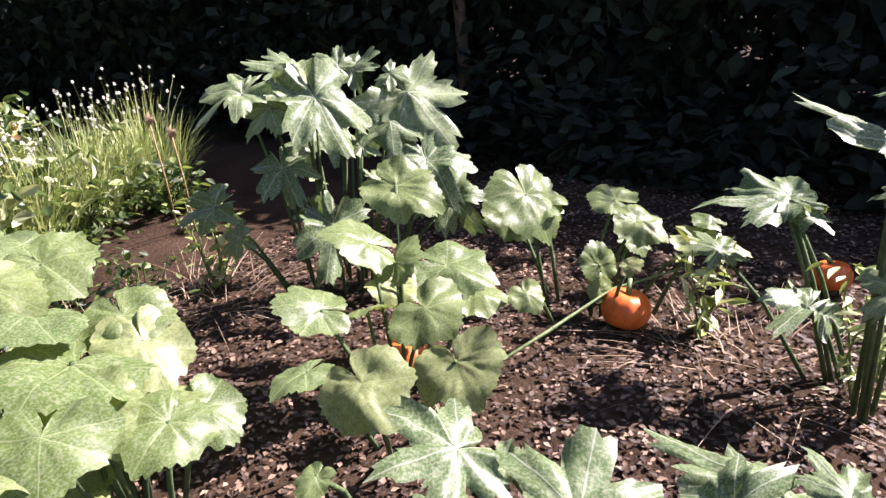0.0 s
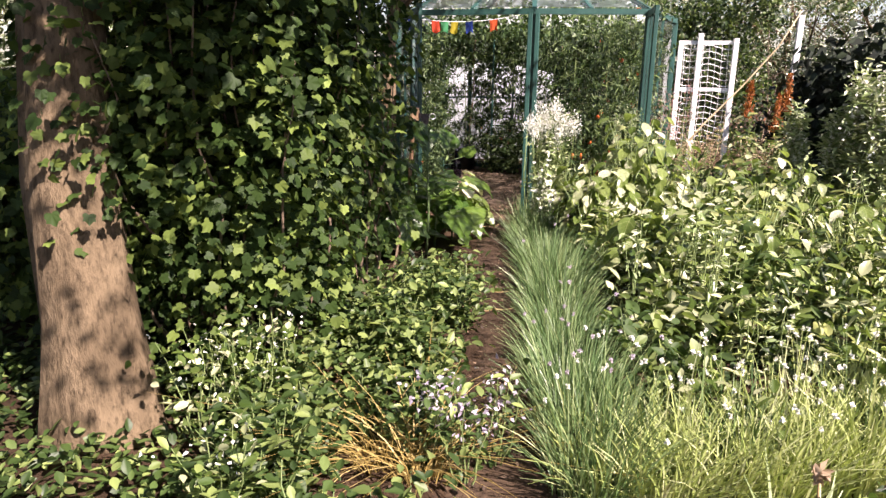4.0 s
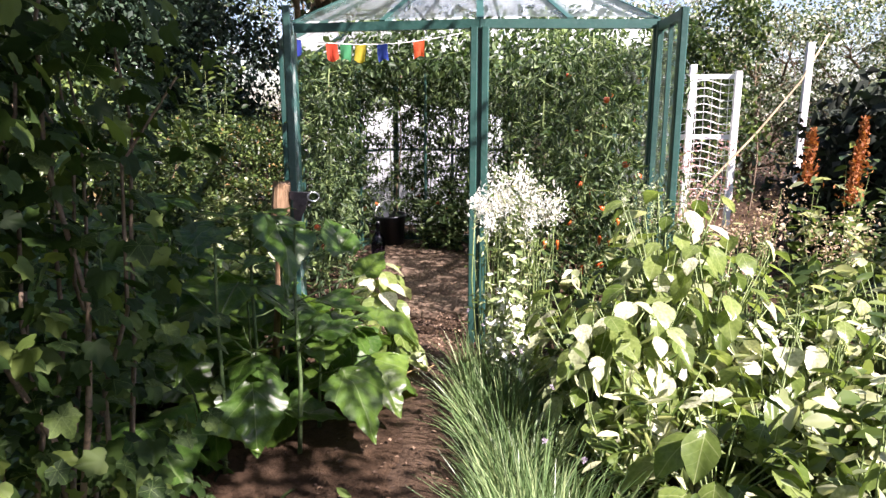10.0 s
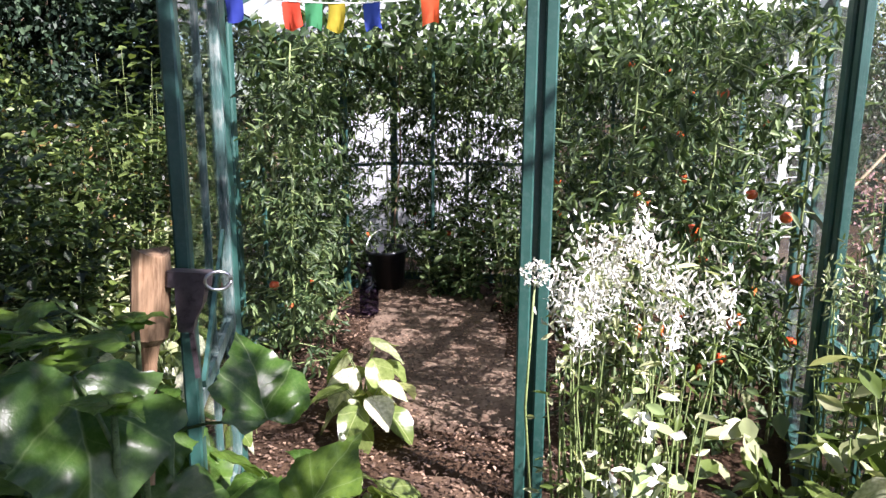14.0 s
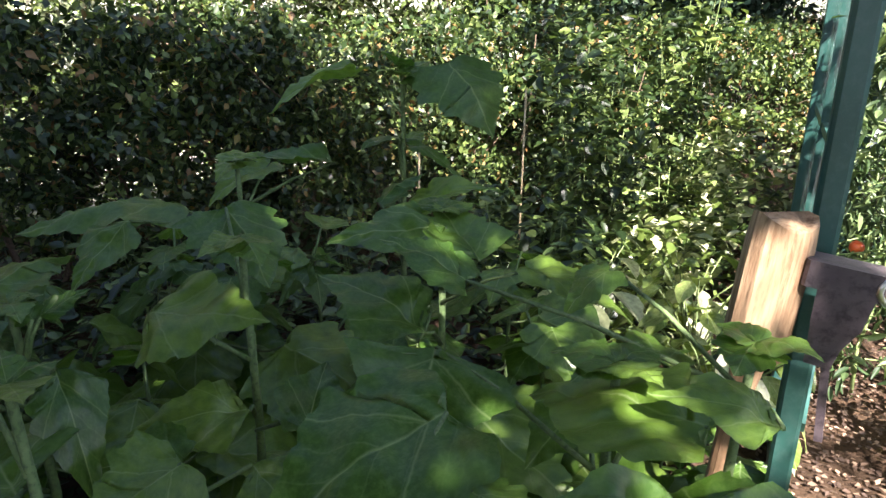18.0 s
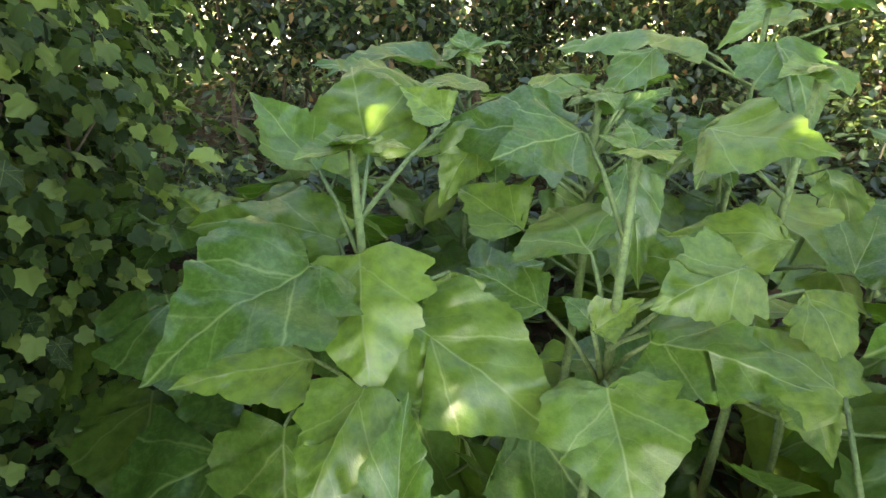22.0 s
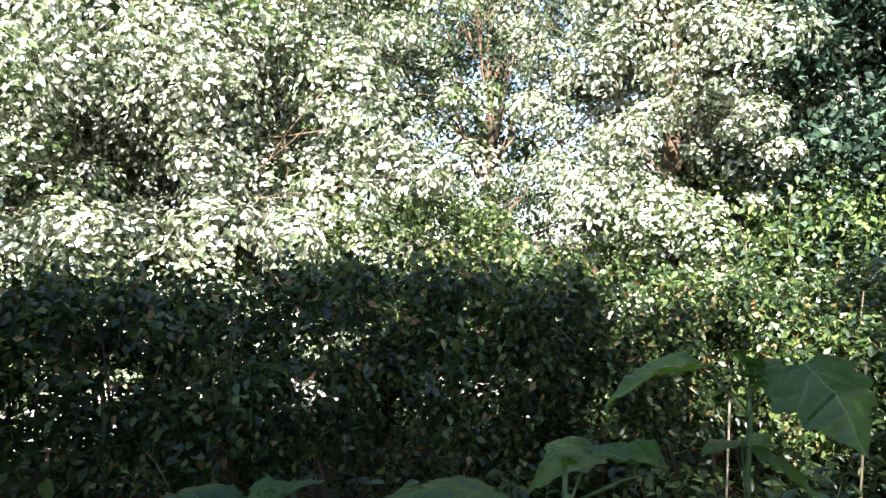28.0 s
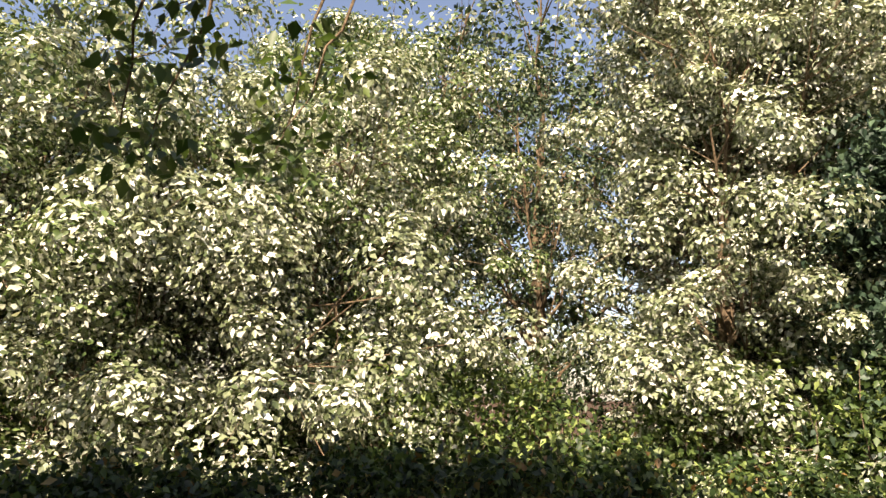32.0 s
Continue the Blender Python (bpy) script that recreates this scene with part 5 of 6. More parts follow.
part("runner", stalk([(-0.7, 0.1, 0.03), (-0.35, -0.02, 0.08), (0.0, -0.1, 0.1), (0.15, -0.3, 0.16), (0.2, -0.55, 0.1)], 0.007, 0.004, M_STEM), vine)
gourd_plant("zucchini_plant", "tall zucchini plant with big silvery jagged leaves", (3.3, -5.95), [(3.43, -5.94, 0.88, 3.38, -5.80, 0.97, 0.90, 0), (3.47, -5.98, 0.86, 3.61, -6.05, 0.97, 0.90, 0), (3.30, -5.84, 0.88, 3.09, -5.69, 0.99, 0.70, 0), (3.08, -5.77, 0.83, 2.79, -5.71, 0.75, 0.75, 0), (3.13, -5.85, 0.77, 2.95, -5.84, 0.65, 0.90, 0), (3.26, -5.96, 0.79, 3.17, -6.24, 0.47, 0.75, 0), (3.59, -6.15, 0.76, 3.57, -6.47, 0.51, 1.00, 0), (3.50, -6.29, 0.52, 3.41, -6.54, 0.30, 0.90, 0), (3.60, -6.06, 0.83, 3.63, -6.19, 0.79, 1.00, 0), (3.30, -5.89, 0.83, 3.03, -5.81, 0.80, 0.80, 0), (3.49, -6.13, 0.66, 3.34, -6.26, 0.51, 1.00, 0), (3.12, -5.88, 0.54, 3.03, -6.07, 0.39, 0.90, 0)], ZUCCHINI, "zucchini plants", 14, (-0.5, -0.4, 0.75), 0.7)
gourd_plant("zucchini_plant", "zucchini plant with sunlit jagged leaves", (3.55, -7.95), [(3.50, -7.58, 0.52, 3.35, -7.32, 0.56, 0.70, 0), (3.51, -7.59, 0.53, 3.60, -7.40, 0.59, 0.70, 0), (3.09, -7.84, 0.81, 3.18, -7.60, 0.96, 0.50, 0), (3.17, -7.91, 0.45, 3.09, -7.81, 0.40, 1.20, 0), (3.16, -7.86, 0.69, 3.15, -7.78, 0.67, 0.80, 0), (3.51, -7.59, 0.53, 3.52, -7.67, 0.55, 0.80, 0), (3.16, -7.84, 0.92, 3.16, -7.76, 0.91, 0.80, 0)], ZUCCHINI, "zucchini plants", 2)
gourd_plant("zucchini_plant", "zucchini plant with silver-mottled jagged leaves", (2.4, -7.6), [(2.19, -7.31, 0.45, 2.02, -7.22, 0.48, 1.00, 0), (2.23, -7.52, 0.37, 2.41, -7.48, 0.46, 1.15, 0), (2.43, -7.78, 0.38, 2.52, -7.49, 0.42, 0.50, 0), (2.36, -7.73, 0.39, 2.48, -7.82, 0.45, 0.70, 0), (2.43, -7.88, 0.42, 2.54, -7.78, 0.45, 0.60, 0), (2.27, -7.36, 0.37, 2.28, -7.26, 0.37, 1.00, 0)], ZUCCHINI, "zucchini plants", 2)


def pumpkin(x, y, r, turn):
    p = thing("pumpkin", "small bright orange-red pumpkin on the soil", "pumpkin", pose(x, y, r * 0.72 - 0.02, 8, 5, turn), group="pumpkins")
    g = Geo()
    S, K = 40, 14
    for k in range(K + 1):
        b = math.pi * k / K
        for s in range(S):
            a = 2 * math.pi * s / S
            rr = r * math.sin(b) ** 0.8 * (1 - 0.06 * abs(math.cos(a * 5)) ** 3)
            g.v.append((rr * math.cos(a), rr * math.sin(a), r * 0.8 * math.cos(b) * (1 - 0.25 * math.exp(-((math.sin(b) / 0.35) ** 2)))))
    g.f += [(k * S + s, k * S + (s + 1) % S, (k + 1) * S + (s + 1) % S, (k + 1) * S + s) for k in range(K) for s in range(S)]
    part("fruit", g.mesh("fruit", M_PUMPKIN, True), p)
    part("stem", stalk([(0, 0, r * 0.55), (0.01, 0.005, r * 0.85), (0.03, 0.01, r * 1.15)], 0.012, 0.008, M_STEM), p, "green stub stem")


pumpkin(3.53, -7.11, 0.09, 10)
pumpkin(2.88, -6.62, 0.085, 60)
pumpkin(4.15, -7.68, 0.075, 100)


# ---------------------------------------------------------------- tufts and leafy plants
def tuft(name, label, x, y, n, height, spread, mat, group, flower=None, heads=0, width=0.004, radius=0.09, head_size=0.012):
    """A clump of upright blades, some with seed heads."""
    p = thing(name, label, "plant", pose(x, y, ground_z(x, y) - 0.01), group=group)
    a, d = rng.uniform(0, 2 * math.pi, n), rng.uniform(0, 1, n) ** 0.5
    root = np.stack([np.cos(a) * d * radius, np.sin(a) * d * radius, np.zeros(n)], -1)
    lean = root / max(radius, 1e-3) * spread + rng.normal(0, spread * 0.45, (n, 3)) * (1, 1, 0)
    h = height * rng.uniform(0.55, 1.1, n)
    h[:heads] = height * rng.uniform(1.2, 1.5, heads)
    lean[:heads] *= 0.6
    side = unit(rng.normal(0, 1, (n, 3)) * (1, 1, 0)) * width
    v, rows = [], 5
    for k in range(rows):
        t = k / (rows - 1)
        c = root + lean * t**1.8
        c = c + np.stack([np.zeros(n), np.zeros(n), h * (t - 0.12 * spread / 0.2 * t**3)], -1)
        w = side * (1 - 0.85 * t**2)
        v += [c - w, c + w]
    v = np.stack(v, 1)
    o = (np.arange(n) * rows * 2)[:, None, None]
    q = np.array([(2 * k, 2 * k + 1, 2 * k + 3, 2 * k + 2) for k in range(rows - 1)])
    part("leafage", fast_mesh("leafage", v.reshape(-1, 3), (o + q[None]).reshape(-1, 4), mat), p, kind="stuff")
    for i in range(heads):
        tip = v[i, -1]
        fl = fast_head(flower, head_size)
        part("flower_head", fl, p, "small pale round flower head", Matrix.Translation(Vector(tip)) @ Matrix.Rotation(R.uniform(0, 6), 4, "Z"))
    return p


HEADS = {}


def fast_head(mat, size, n=26):
    key = (mat.name, size)
    if key not in HEADS:
        d = unit(rng.normal(0, 1, (n, 3)))
        HEADS[key] = leaf_mesh("flower_head", d * size * 0.25, size * 0.9, mat, SMALL, upward=0, droop=0, spread=1.0)
    return HEADS[key]


def bushlet(name, label, x, y, height, radius, mat, n, size, group, outline=OVAL, stems=6, droop=0.4, z0=0.1, flower=None, nf=0, fsize=0.03, cat="plant", upward=1.0, ftop=0.66, spiky=False):
    """A leafy herbaceous plant: stems and leaves, with flowers where given."""
    p = thing(name, label, cat, pose(x, y, ground_z(x, y) - 0.01), group=group)
    tips, lines = [], []
    for i in range(stems):
        a = i * 2.4 + R.uniform(-0.5, 0.5)
        d = radius * math.sqrt((i + 0.3) / stems)
        e = np.array([math.cos(a) * d, math.sin(a) * d, height * R.uniform(0.72, 1.05)])
        ln = wander((e[0] * 0.2, e[1] * 0.2, 0), e, 6, 0.012)
        lines.append((ln, 0.005, 0.002))
        tips.append(ln)
    for ln in lines:
        part("stem", tube_mesh("stem", [ln], M_STEM, 4), p)
    tips = np.concatenate([t[1:] if z0 < 0.3 else t[3:] for t in tips])
    pts = clumped(tips, n, (radius * 0.26, radius * 0.26, height * 0.07))
    pts = pts[pts[:, 2] > 0.01]
    part("foliage", leaf_mesh("foliage", pts, size, mat, outline, upward=upward, droop=droop * 0.5, tip=(0, 0, -1), spread=0.8), p, kind="stuff")
    if nf:
        top = tips[tips[:, 2] > height * ftop]
        fp = clumped(top, nf, (radius * 0.2, radius * 0.2, height * 0.05))
        part("blossom", leaf_mesh("blossom", fp, fsize, flower, NARROW if spiky else SMALL, upward=0.0 if spiky else 0.6, tip=(0, 0, 1), droop=0.9 if spiky else 0, spread=1.2), p, kind="stuff")
    return p


# chives along the path, and grassy chives along the front of the bed
for i in range(17):
    y = -4.75 + i * 0.235
    x = 0.34 - 0.135 * (y + 4.1) + 0.22 + R.uniform(-0.03, 0.03)
    tuft("chive_clump", "dense clump of upright blue-green chives", x + 0.05, y, 330, 0.44 + R.uniform(-0.05, 0.07), 0.17, L_CHIVE, "chives beside the path", P_LILAC, 1 if i > 3 else 5, width=0.0032, radius=0.17)
for i in range(16):
    t = i / 15
    x, y = 0.72 + 3.15 * t, -4.72 + 1.0 * t**1.3 + R.uniform(-0.05, 0.05)
    tuft("chive_clump", "sunlit yellow-green grassy chives with seed heads", x, y, 230, 0.36 + 0.2 * t, 0.19, L_GRASS, "chives along the bed", P_WHITE, 12 if 2 < i else 5, width=0.0048, radius=0.16, head_size=0.013)
for i in range(14):
    t = i / 13
    x, y = 0.75 + 3.2 * t, -4.5 + 1.05 * t**1.3 + R.uniform(-0.06, 0.06)
    tuft("chive_clump", "green chives with pale round flower heads", x, y, 150, 0.4 + 0.18 * t, 0.12, L_GRASS if i % 2 else L_CHIVE, "chives along the bed", P_WHITE, 8, width=0.0035, radius=0.14, head_size=0.013)
tuft("leek_plant", "arching pale grey-green leek leaves", 1.38, -5.02, 26, 0.34, 0.3, L_PALE, "leeks", width=0.011, radius=0.05)
tuft("leek_plant", "arching pale grey-green leek leaves", 1.25, -5.2, 20, 0.3, 0.28, L_PALE, "leeks", width=0.01, radius=0.05)
tuft("grass_tuft", "tuft of dry straw-coloured grass", 0.02, -4.78, 110, 0.4, 0.5, L_STRAW, "grass", width=0.0035, radius=0.1)
tuft("grass_tuft", "tuft of dry straw-coloured grass", -0.16, -4.72, 90, 0.38, 0.5, L_STRAW, "grass", width=0.0035, radius=0.1)
tuft("grass_tuft", "dry straw and withered stems on soil", 2.9, -5.5, 120, 0.12, 0.3, P_DRY, "grass", width=0.003, radius=0.25)
tuft("grass_tuft", "dry straw and withered stems on soil", 3.5, -7.5, 90, 0.07, 0.3, P_DRY, "grass", width=0.003, radius=0.3)
tuft("chive_clump", "small upright clump of chives near the door", 0.72, -0.75, 120, 0.42, 0.08, L_CHIVE, "chives beside the path", width=0.0035, radius=0.1)

for x, y, h in ((1.95, -5.05, 0.22), (2.3, -5.2, 0.3), (2.1, -5.5, 0.2), (1.75, -5.25, 0.18), (2.6, -5.0, 0.28), (1.5, -5.6, 0.2), (2.75, -5.3, 0.25), (1.65, -4.9, 0.25), (2.45, -5.6, 0.24)):
    bushlet("ground_plant", "small weed on the bare strip beside the bed", x, y, h, 0.16, L_GROUND, 120, 0.045, "weeds on the strip", stems=6)
for x, y in ((2.0, -5.3), (1.5, -5.15), (2.5, -5.35)):
    tuft("grass_tuft", "dry straw and withered stems on soil", x, y, 70, 0.14, 0.28, P_DRY, "grass", width=0.003, radius=0.2)

# the sunny bed to the side of the path
for i in range(54):
    u, w = (i % 9) / 8, (i // 9) / 5
    x = 0.72 + 2.5 * u + R.uniform(-0.14, 0.14) - 0.3 * w + 0.28
    y = -4.15 + 3.6 * w + R.uniform(-0.2, 0.2)
    if x < 0.55 + (0.35 if y < -2 else 0.1):
        x += 0.25
    hh = 0.4 + 0.32 * w + R.uniform(-0.12, 0.2)
    rusty = 2.1 < x < 3.3 and -3.8 < y < -2.6
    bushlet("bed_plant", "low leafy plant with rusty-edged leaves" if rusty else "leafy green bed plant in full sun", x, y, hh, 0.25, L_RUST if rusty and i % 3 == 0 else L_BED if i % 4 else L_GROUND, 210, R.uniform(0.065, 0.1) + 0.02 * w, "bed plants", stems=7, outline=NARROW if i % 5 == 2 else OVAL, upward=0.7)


for i in range(46):
    x, y = 0.75 + 2.4 * R.random(), -4.1 + 3.5 * R.random()
    if x > 0.62 - 0.13 * (y + 4.1):
        bushlet("bed_weed", "thin upright weed with pale sunlit leaves and buds", x + 0.1, y, 0.55 + 0.1 * (y + 4.1) + R.uniform(-0.1, 0.22), 0.1, L_PALE if i % 3 else L_GRASS, 60, 0.055, "bed weeds", outline=NARROW if i % 2 else OVAL, stems=4, droop=-0.2)


def broad_plant(label, x, y, height, radius, n, size, group):
    """A plant whose broad leaves are built one by one."""
    p = thing("broad_leaf_plant", label, "plant", pose(x, y, ground_z(x, y) - 0.01), group=group)
    for i in range(n):
        a, t = i * 2.4 + R.uniform(-0.4, 0.4), 0.25 + 0.75 * ((i + 1) / n)
        q = Vector((math.cos(a) * radius * R.uniform(0.4, 1), math.sin(a) * radius * R.uniform(0.4, 1), height * t))
        part("leaf", R.choice(BED_LEAF), p, m=leaf_pose(q, a, R.uniform(5, 50), size * R.uniform(0.75, 1.2), R.uniform(-20, 20)))
        part("stalk", stalk([(0, 0, q.z * 0.3), (q.x * 0.5, q.y * 0.5, q.z * 0.75), q], 0.004, 0.0025, M_STEM, 4), p)


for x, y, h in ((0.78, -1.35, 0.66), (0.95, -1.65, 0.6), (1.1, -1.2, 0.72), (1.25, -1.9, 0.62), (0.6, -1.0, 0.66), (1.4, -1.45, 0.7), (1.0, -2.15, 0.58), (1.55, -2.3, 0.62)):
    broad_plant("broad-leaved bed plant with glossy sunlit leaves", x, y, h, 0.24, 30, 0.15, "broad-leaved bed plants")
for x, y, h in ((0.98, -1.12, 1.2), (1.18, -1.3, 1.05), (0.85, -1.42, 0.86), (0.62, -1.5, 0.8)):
    broad_plant("tall broad-leaved bed plant, sun glare put into its leaf colour", x, y, h, 0.25, 70, 0.115, "broad-leaved bed plants")
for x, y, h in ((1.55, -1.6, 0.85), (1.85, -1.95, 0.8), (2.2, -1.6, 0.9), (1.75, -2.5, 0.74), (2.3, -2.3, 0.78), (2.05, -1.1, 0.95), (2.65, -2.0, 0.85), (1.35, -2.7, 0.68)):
    broad_plant("bed plant with sun glare put into its pale leaf colour", x, y, h, 0.26, 38, 0.1, "broad-leaved bed plants")
for x, y, h, r in ((2.85, -0.75, 1.45, 0.15), (2.72, -0.6, 1.28, 0.12), (2.98, -0.86, 1.34, 0.12), (2.42, -0.4, 1.12, 0.1), (2.92, -0.58, 1.42, 0.15)):
    bushlet("tall_flower", "tall column of pale sunlit leaves and buds", x, y, h, r, L_PALE, 1500, 0.08, "tall pale flowers", outline=NARROW, stems=6, droop=-0.4, flower=P_WHITE, nf=330, fsize=0.034)
for x, y, h, r in ((0.13, -0.68, 1.14, 0.12), (0.26, -0.62, 1.17, 0.14), (0.37, -0.74, 1.1, 0.12), (0.2, -0.52, 1.2, 0.1)):
    bushlet("white_flower", "plant topped by a cloud of small white flowers", x, y, h, r, L_BED, 240, 0.055, "white flowers", outline=NARROW, stems=16, droop=-0.3, flower=P_WHITE, nf=620, fsize=0.024, ftop=0.88, spiky=True)
for x, y, h, r in ((0.92, -0.5, 1.16, 0.13), (1.08, -0.55, 1.12, 0.12)):
    bushlet("white_flower", "plant topped by a thin cloud of pale buds", x, y, h, r, L_GROUND, 260, 0.055, "white flowers", outline=NARROW, stems=14, droop=-0.3, flower=L_PALE, nf=380, fsize=0.024, ftop=0.88, spiky=True)
for x, y, h in ((0.22, -1.0, 0.84), (0.3, -1.12, 0.62)):
    bushlet("white_flower", "slim plant with white-rimmed pale leaves", x, y, h, 0.1, L_PALE, 170, 0.065, "pale slim plants", stems=7, droop=0.5, flower=P_WHITE, nf=110, fsize=0.045, ftop=0.4)
tuft("chive_clump", "tall upright clump of blue-green chives", 0.1, -1.0, 170, 0.52, 0.1, L_CHIVE, "chives beside the path", width=0.0035, radius=0.13)
for x, y, h in ((2.16, 0.36, 1.43), (2.56, 0.55, 1.5), (2.42, 0.3, 1.3)):
    a = bushlet("amaranth", "amaranth with an upright orange plume", x, y, h * 0.8, 0.14, L_BED, 120, 0.1, "amaranths", stems=4)
    pts = np.stack([rng.normal(0, 0.025, 420), rng.normal(0, 0.025, 420), rng.uniform(h * 0.78, h + 0.06, 420)], -1)
    pts[:, :2] *= (1.15 - (pts[:, 2:] - h * 0.78) / (h * 0.3))
    part("plume", leaf_mesh("plume", pts, 0.03, P_ORANGE, SMALL, upward=0, tip=(0, 0, 1), droop=0.8), a, "bright orange flower plume", kind="stuff")
for x, y, h, m, lab in ((1.45, 0.4, 1.3, P_PINK, "cloud of dusky pink seed heads"), (1.7, 0.0, 1.08, P_DRY, "cloud of grey-brown seed heads"), (2.25, 0.05, 0.95, P_DRY, "cloud of grey-brown seed heads"), (1.55, -0.2, 0.9, P_DRY, "cloud of grey-brown seed heads")):
    bushlet("seed_plant", lab, x, y, h, 0.24, L_BED, 90, 0.06, "seed plants", outline=NARROW, stems=12, flower=m, nf=650, fsize=0.022)

# allium ball in front of the corner post
al = thing("allium", "white round allium head on a thin stalk", "flower", pose(0.0, -0.2, 0))
part("stalk", stalk([(0.02, 0.02, -0.02), (-0.02, 0.0, 0.5), (0.0, -0.02, 0.98)], 0.006, 0.004, M_STEM), al)
part("flower_head", leaf_mesh("flower_head", unit(rng.normal(0, 1, (190, 3))) * 0.042, 0.016, P_WHITE, SMALL, upward=0, droop=0), al, "white ball of tiny flowers", pose(0, -0.02, 1.0), kind="stuff")
for x, y, z in ((1.36, -5.45, 0.6), (1.22, -5.38, 0.56), (3.3, -4.73, 0.62), (3.36, -4.8, 0.55)):
    d = thing("allium", "withered brown allium head on a bent stalk", "flower", pose(x, y, 0), group="withered alliums")
    part("stalk", stalk([(0.08, 0.1, -0.03), (0.04, 0.04, z * 0.5), (0, 0, z)], 0.005, 0.004, M_STRAW), d)
    part("flower_head", fast_head(P_DRY, 0.04), d, "dry brown flower head", pose(0, 0, z))

# low plants on the shrub side of the path
for i in range(44):
    w = i / 44
    y = -5.75 + 3.4 * w + R.uniform(-0.15, 0.15)
    x = 0.06 - 0.135 * (max(y, -4.9) + 4.1) - R.uniform(0.1, 1.1) ** 1.3
    if math.hypot(x + 0.1, y + 5.0) < 0.32:
        x -= 0.45
    bushlet("ground_plant", "low mint-like leafy ground cover plant", x, y, R.uniform(0.2, 0.42), 0.24, L_GROUND, 210, 0.062, "ground cover", stems=8)
for x, y in ((0.32, -4.72), (0.18, -4.6), (0.42, -4.55)):
    bushlet("lilac_flower", "small plant with pale lilac flowers", x - 0.12, y - 0.1, 0.42, 0.12, L_GROUND, 90, 0.05, "lilac flowers", stems=6, flower=P_LILAC, nf=70, fsize=0.026)
for x, y in ((-1.03, -4.42), (-0.8, -4.62), (-0.95, -4.75), (-0.55, -5.25), (-0.78, -4.4)):
    bushlet("ground_plant", "pale variegated leafy plant with small white flowers", x, y, 0.48, 0.2, L_BED, 130, 0.05, "pale ground plants", stems=7, flower=P_WHITE, nf=26, fsize=0.022)
bushlet("herb", "small upright sunlit herb with round leaves", 3.05, -5.42, 0.45, 0.13, L_GRASS, 130, 0.05, "herbs", stems=7)
bushlet("herb", "small upright herb with narrow leaves", 3.42, -7.85, 0.4, 0.1, L_GRASS, 70, 0.07, "herbs", outline=NARROW, stems=5)
bushlet("herb", "small upright herb with narrow leaves", 3.62, -7.35, 0.32, 0.1, L_GRASS, 60, 0.08, "herbs", outline=NARROW, stems=5)
for x, y, h in ((-0.62, -0.35, 0.3), (-0.86, 0.78, 0.4), (-0.5, -0.5, 0.35), (-0.78, 0.55, 0.28)):
    broad_plant("young plant with broad pale green sunlit leaves", x, y, h, 0.13, 14, 0.2, "broad-leaved plants by the door")

for x, y, h in ((-1.5, 0.15, 0.55), (-1.75, 0.45, 0.6), (-2.05, 0.1, 0.62), (-1.95, 0.75, 0.5), (-2.3, 0.5, 0.55)):
    broad_plant("leafy weed with broad pale leaves beside the greenhouse", x, y, h, 0.24, 26, 0.13, "broad-leaved weeds by the greenhouse")

# the big shrub with lobed leaves
def clear_of_stand(w):
    """Keeps growth out of the space where one stands and looks over the yacon bed."""
    dx, dy = w[:, 0] + 0.6, w[:, 1] + 2.25
    yaw = np.degrees(np.arctan2(-dx, dy))
    return ~((np.hypot(dx, dy) < 1.35) & (yaw < 128) & (yaw > -60)) & (np.hypot(dx, dy) > 0.5)


def lobed_shrub(label, x, y, n_stems, rx, ry, height, n, singles):
    sh = thing("shrub", label, "shrub", pose(x, y, -0.03), group="lobed-leaved shrubs")
    o = np.array([x, y, 0.0])
    tips = []
    for i in range(n_stems):
        a = i * 2.4
        d = math.sqrt((i + 0.5) / n_stems)
        e = np.array([math.cos(a) * d * rx, math.sin(a) * d * ry, (height - 0.35 * d * d) * R.uniform(0.8, 1.05)])
        ln = wander((e[0] * 0.4, e[1] * 0.4, 0), e, 8, 0.05)
        if clear_of_stand(ln + o)[1:].all():
            part("stem", tube_mesh("stem", [(ln, 0.011, 0.003)], M_TWIG, 5), sh)
        tips.append(ln[2:])
    tips = np.concatenate(tips)
    pts = clumped(tips, n, (0.16, 0.16, 0.13))
    pts = pts[(pts[:, 2] > 0.12) & clear_of_stand(pts + o) & (pts[:, 0] + x < -0.42 + 0.2 * (pts[:, 1] + y < -3.6))]
    one = pts[(pts[:, 0] > rx * 0.25) | (pts[:, 1] < -ry * 0.5)]
    for q in one[:singles]:
        a = math.atan2(q[1], q[0]) + R.uniform(-0.9, 0.9)
        part("leaf", R.choice(SHRUB_LEAF), sh, m=leaf_pose(Vector(q) + Vector((math.cos(a), math.sin(a), 0)) * 0.06, a, R.uniform(5, 60), 0.034 * R.uniform(0.7, 1.35), R.uniform(-35, 35)))
    up = unit(pts * (1 / rx, 1 / ry, 0.15) + (0, 0, 0.6))
    part("foliage", leaf_mesh("foliage", pts, 0.05, L_SHRUB, LOBED, up=up, upward=1.0, droop=0.7, spread=0.85), sh, kind="stuff")


lobed_shrub("tall dense currant-like shrub with lobed dark green leaves", -1.3, -3.75, 40, 0.85, 1.0, 2.35, 19000, 230)
lobed_shrub("tall shaded shrub with small lobed leaves", -2.45, -3.5, 40, 0.95, 0.85, 1.45, 17000, 150)
lobed_shrub("leafy shoots of a vine with pale lobed leaves", -0.82, -2.95, 12, 0.4, 0.35, 2.2, 900, 200)

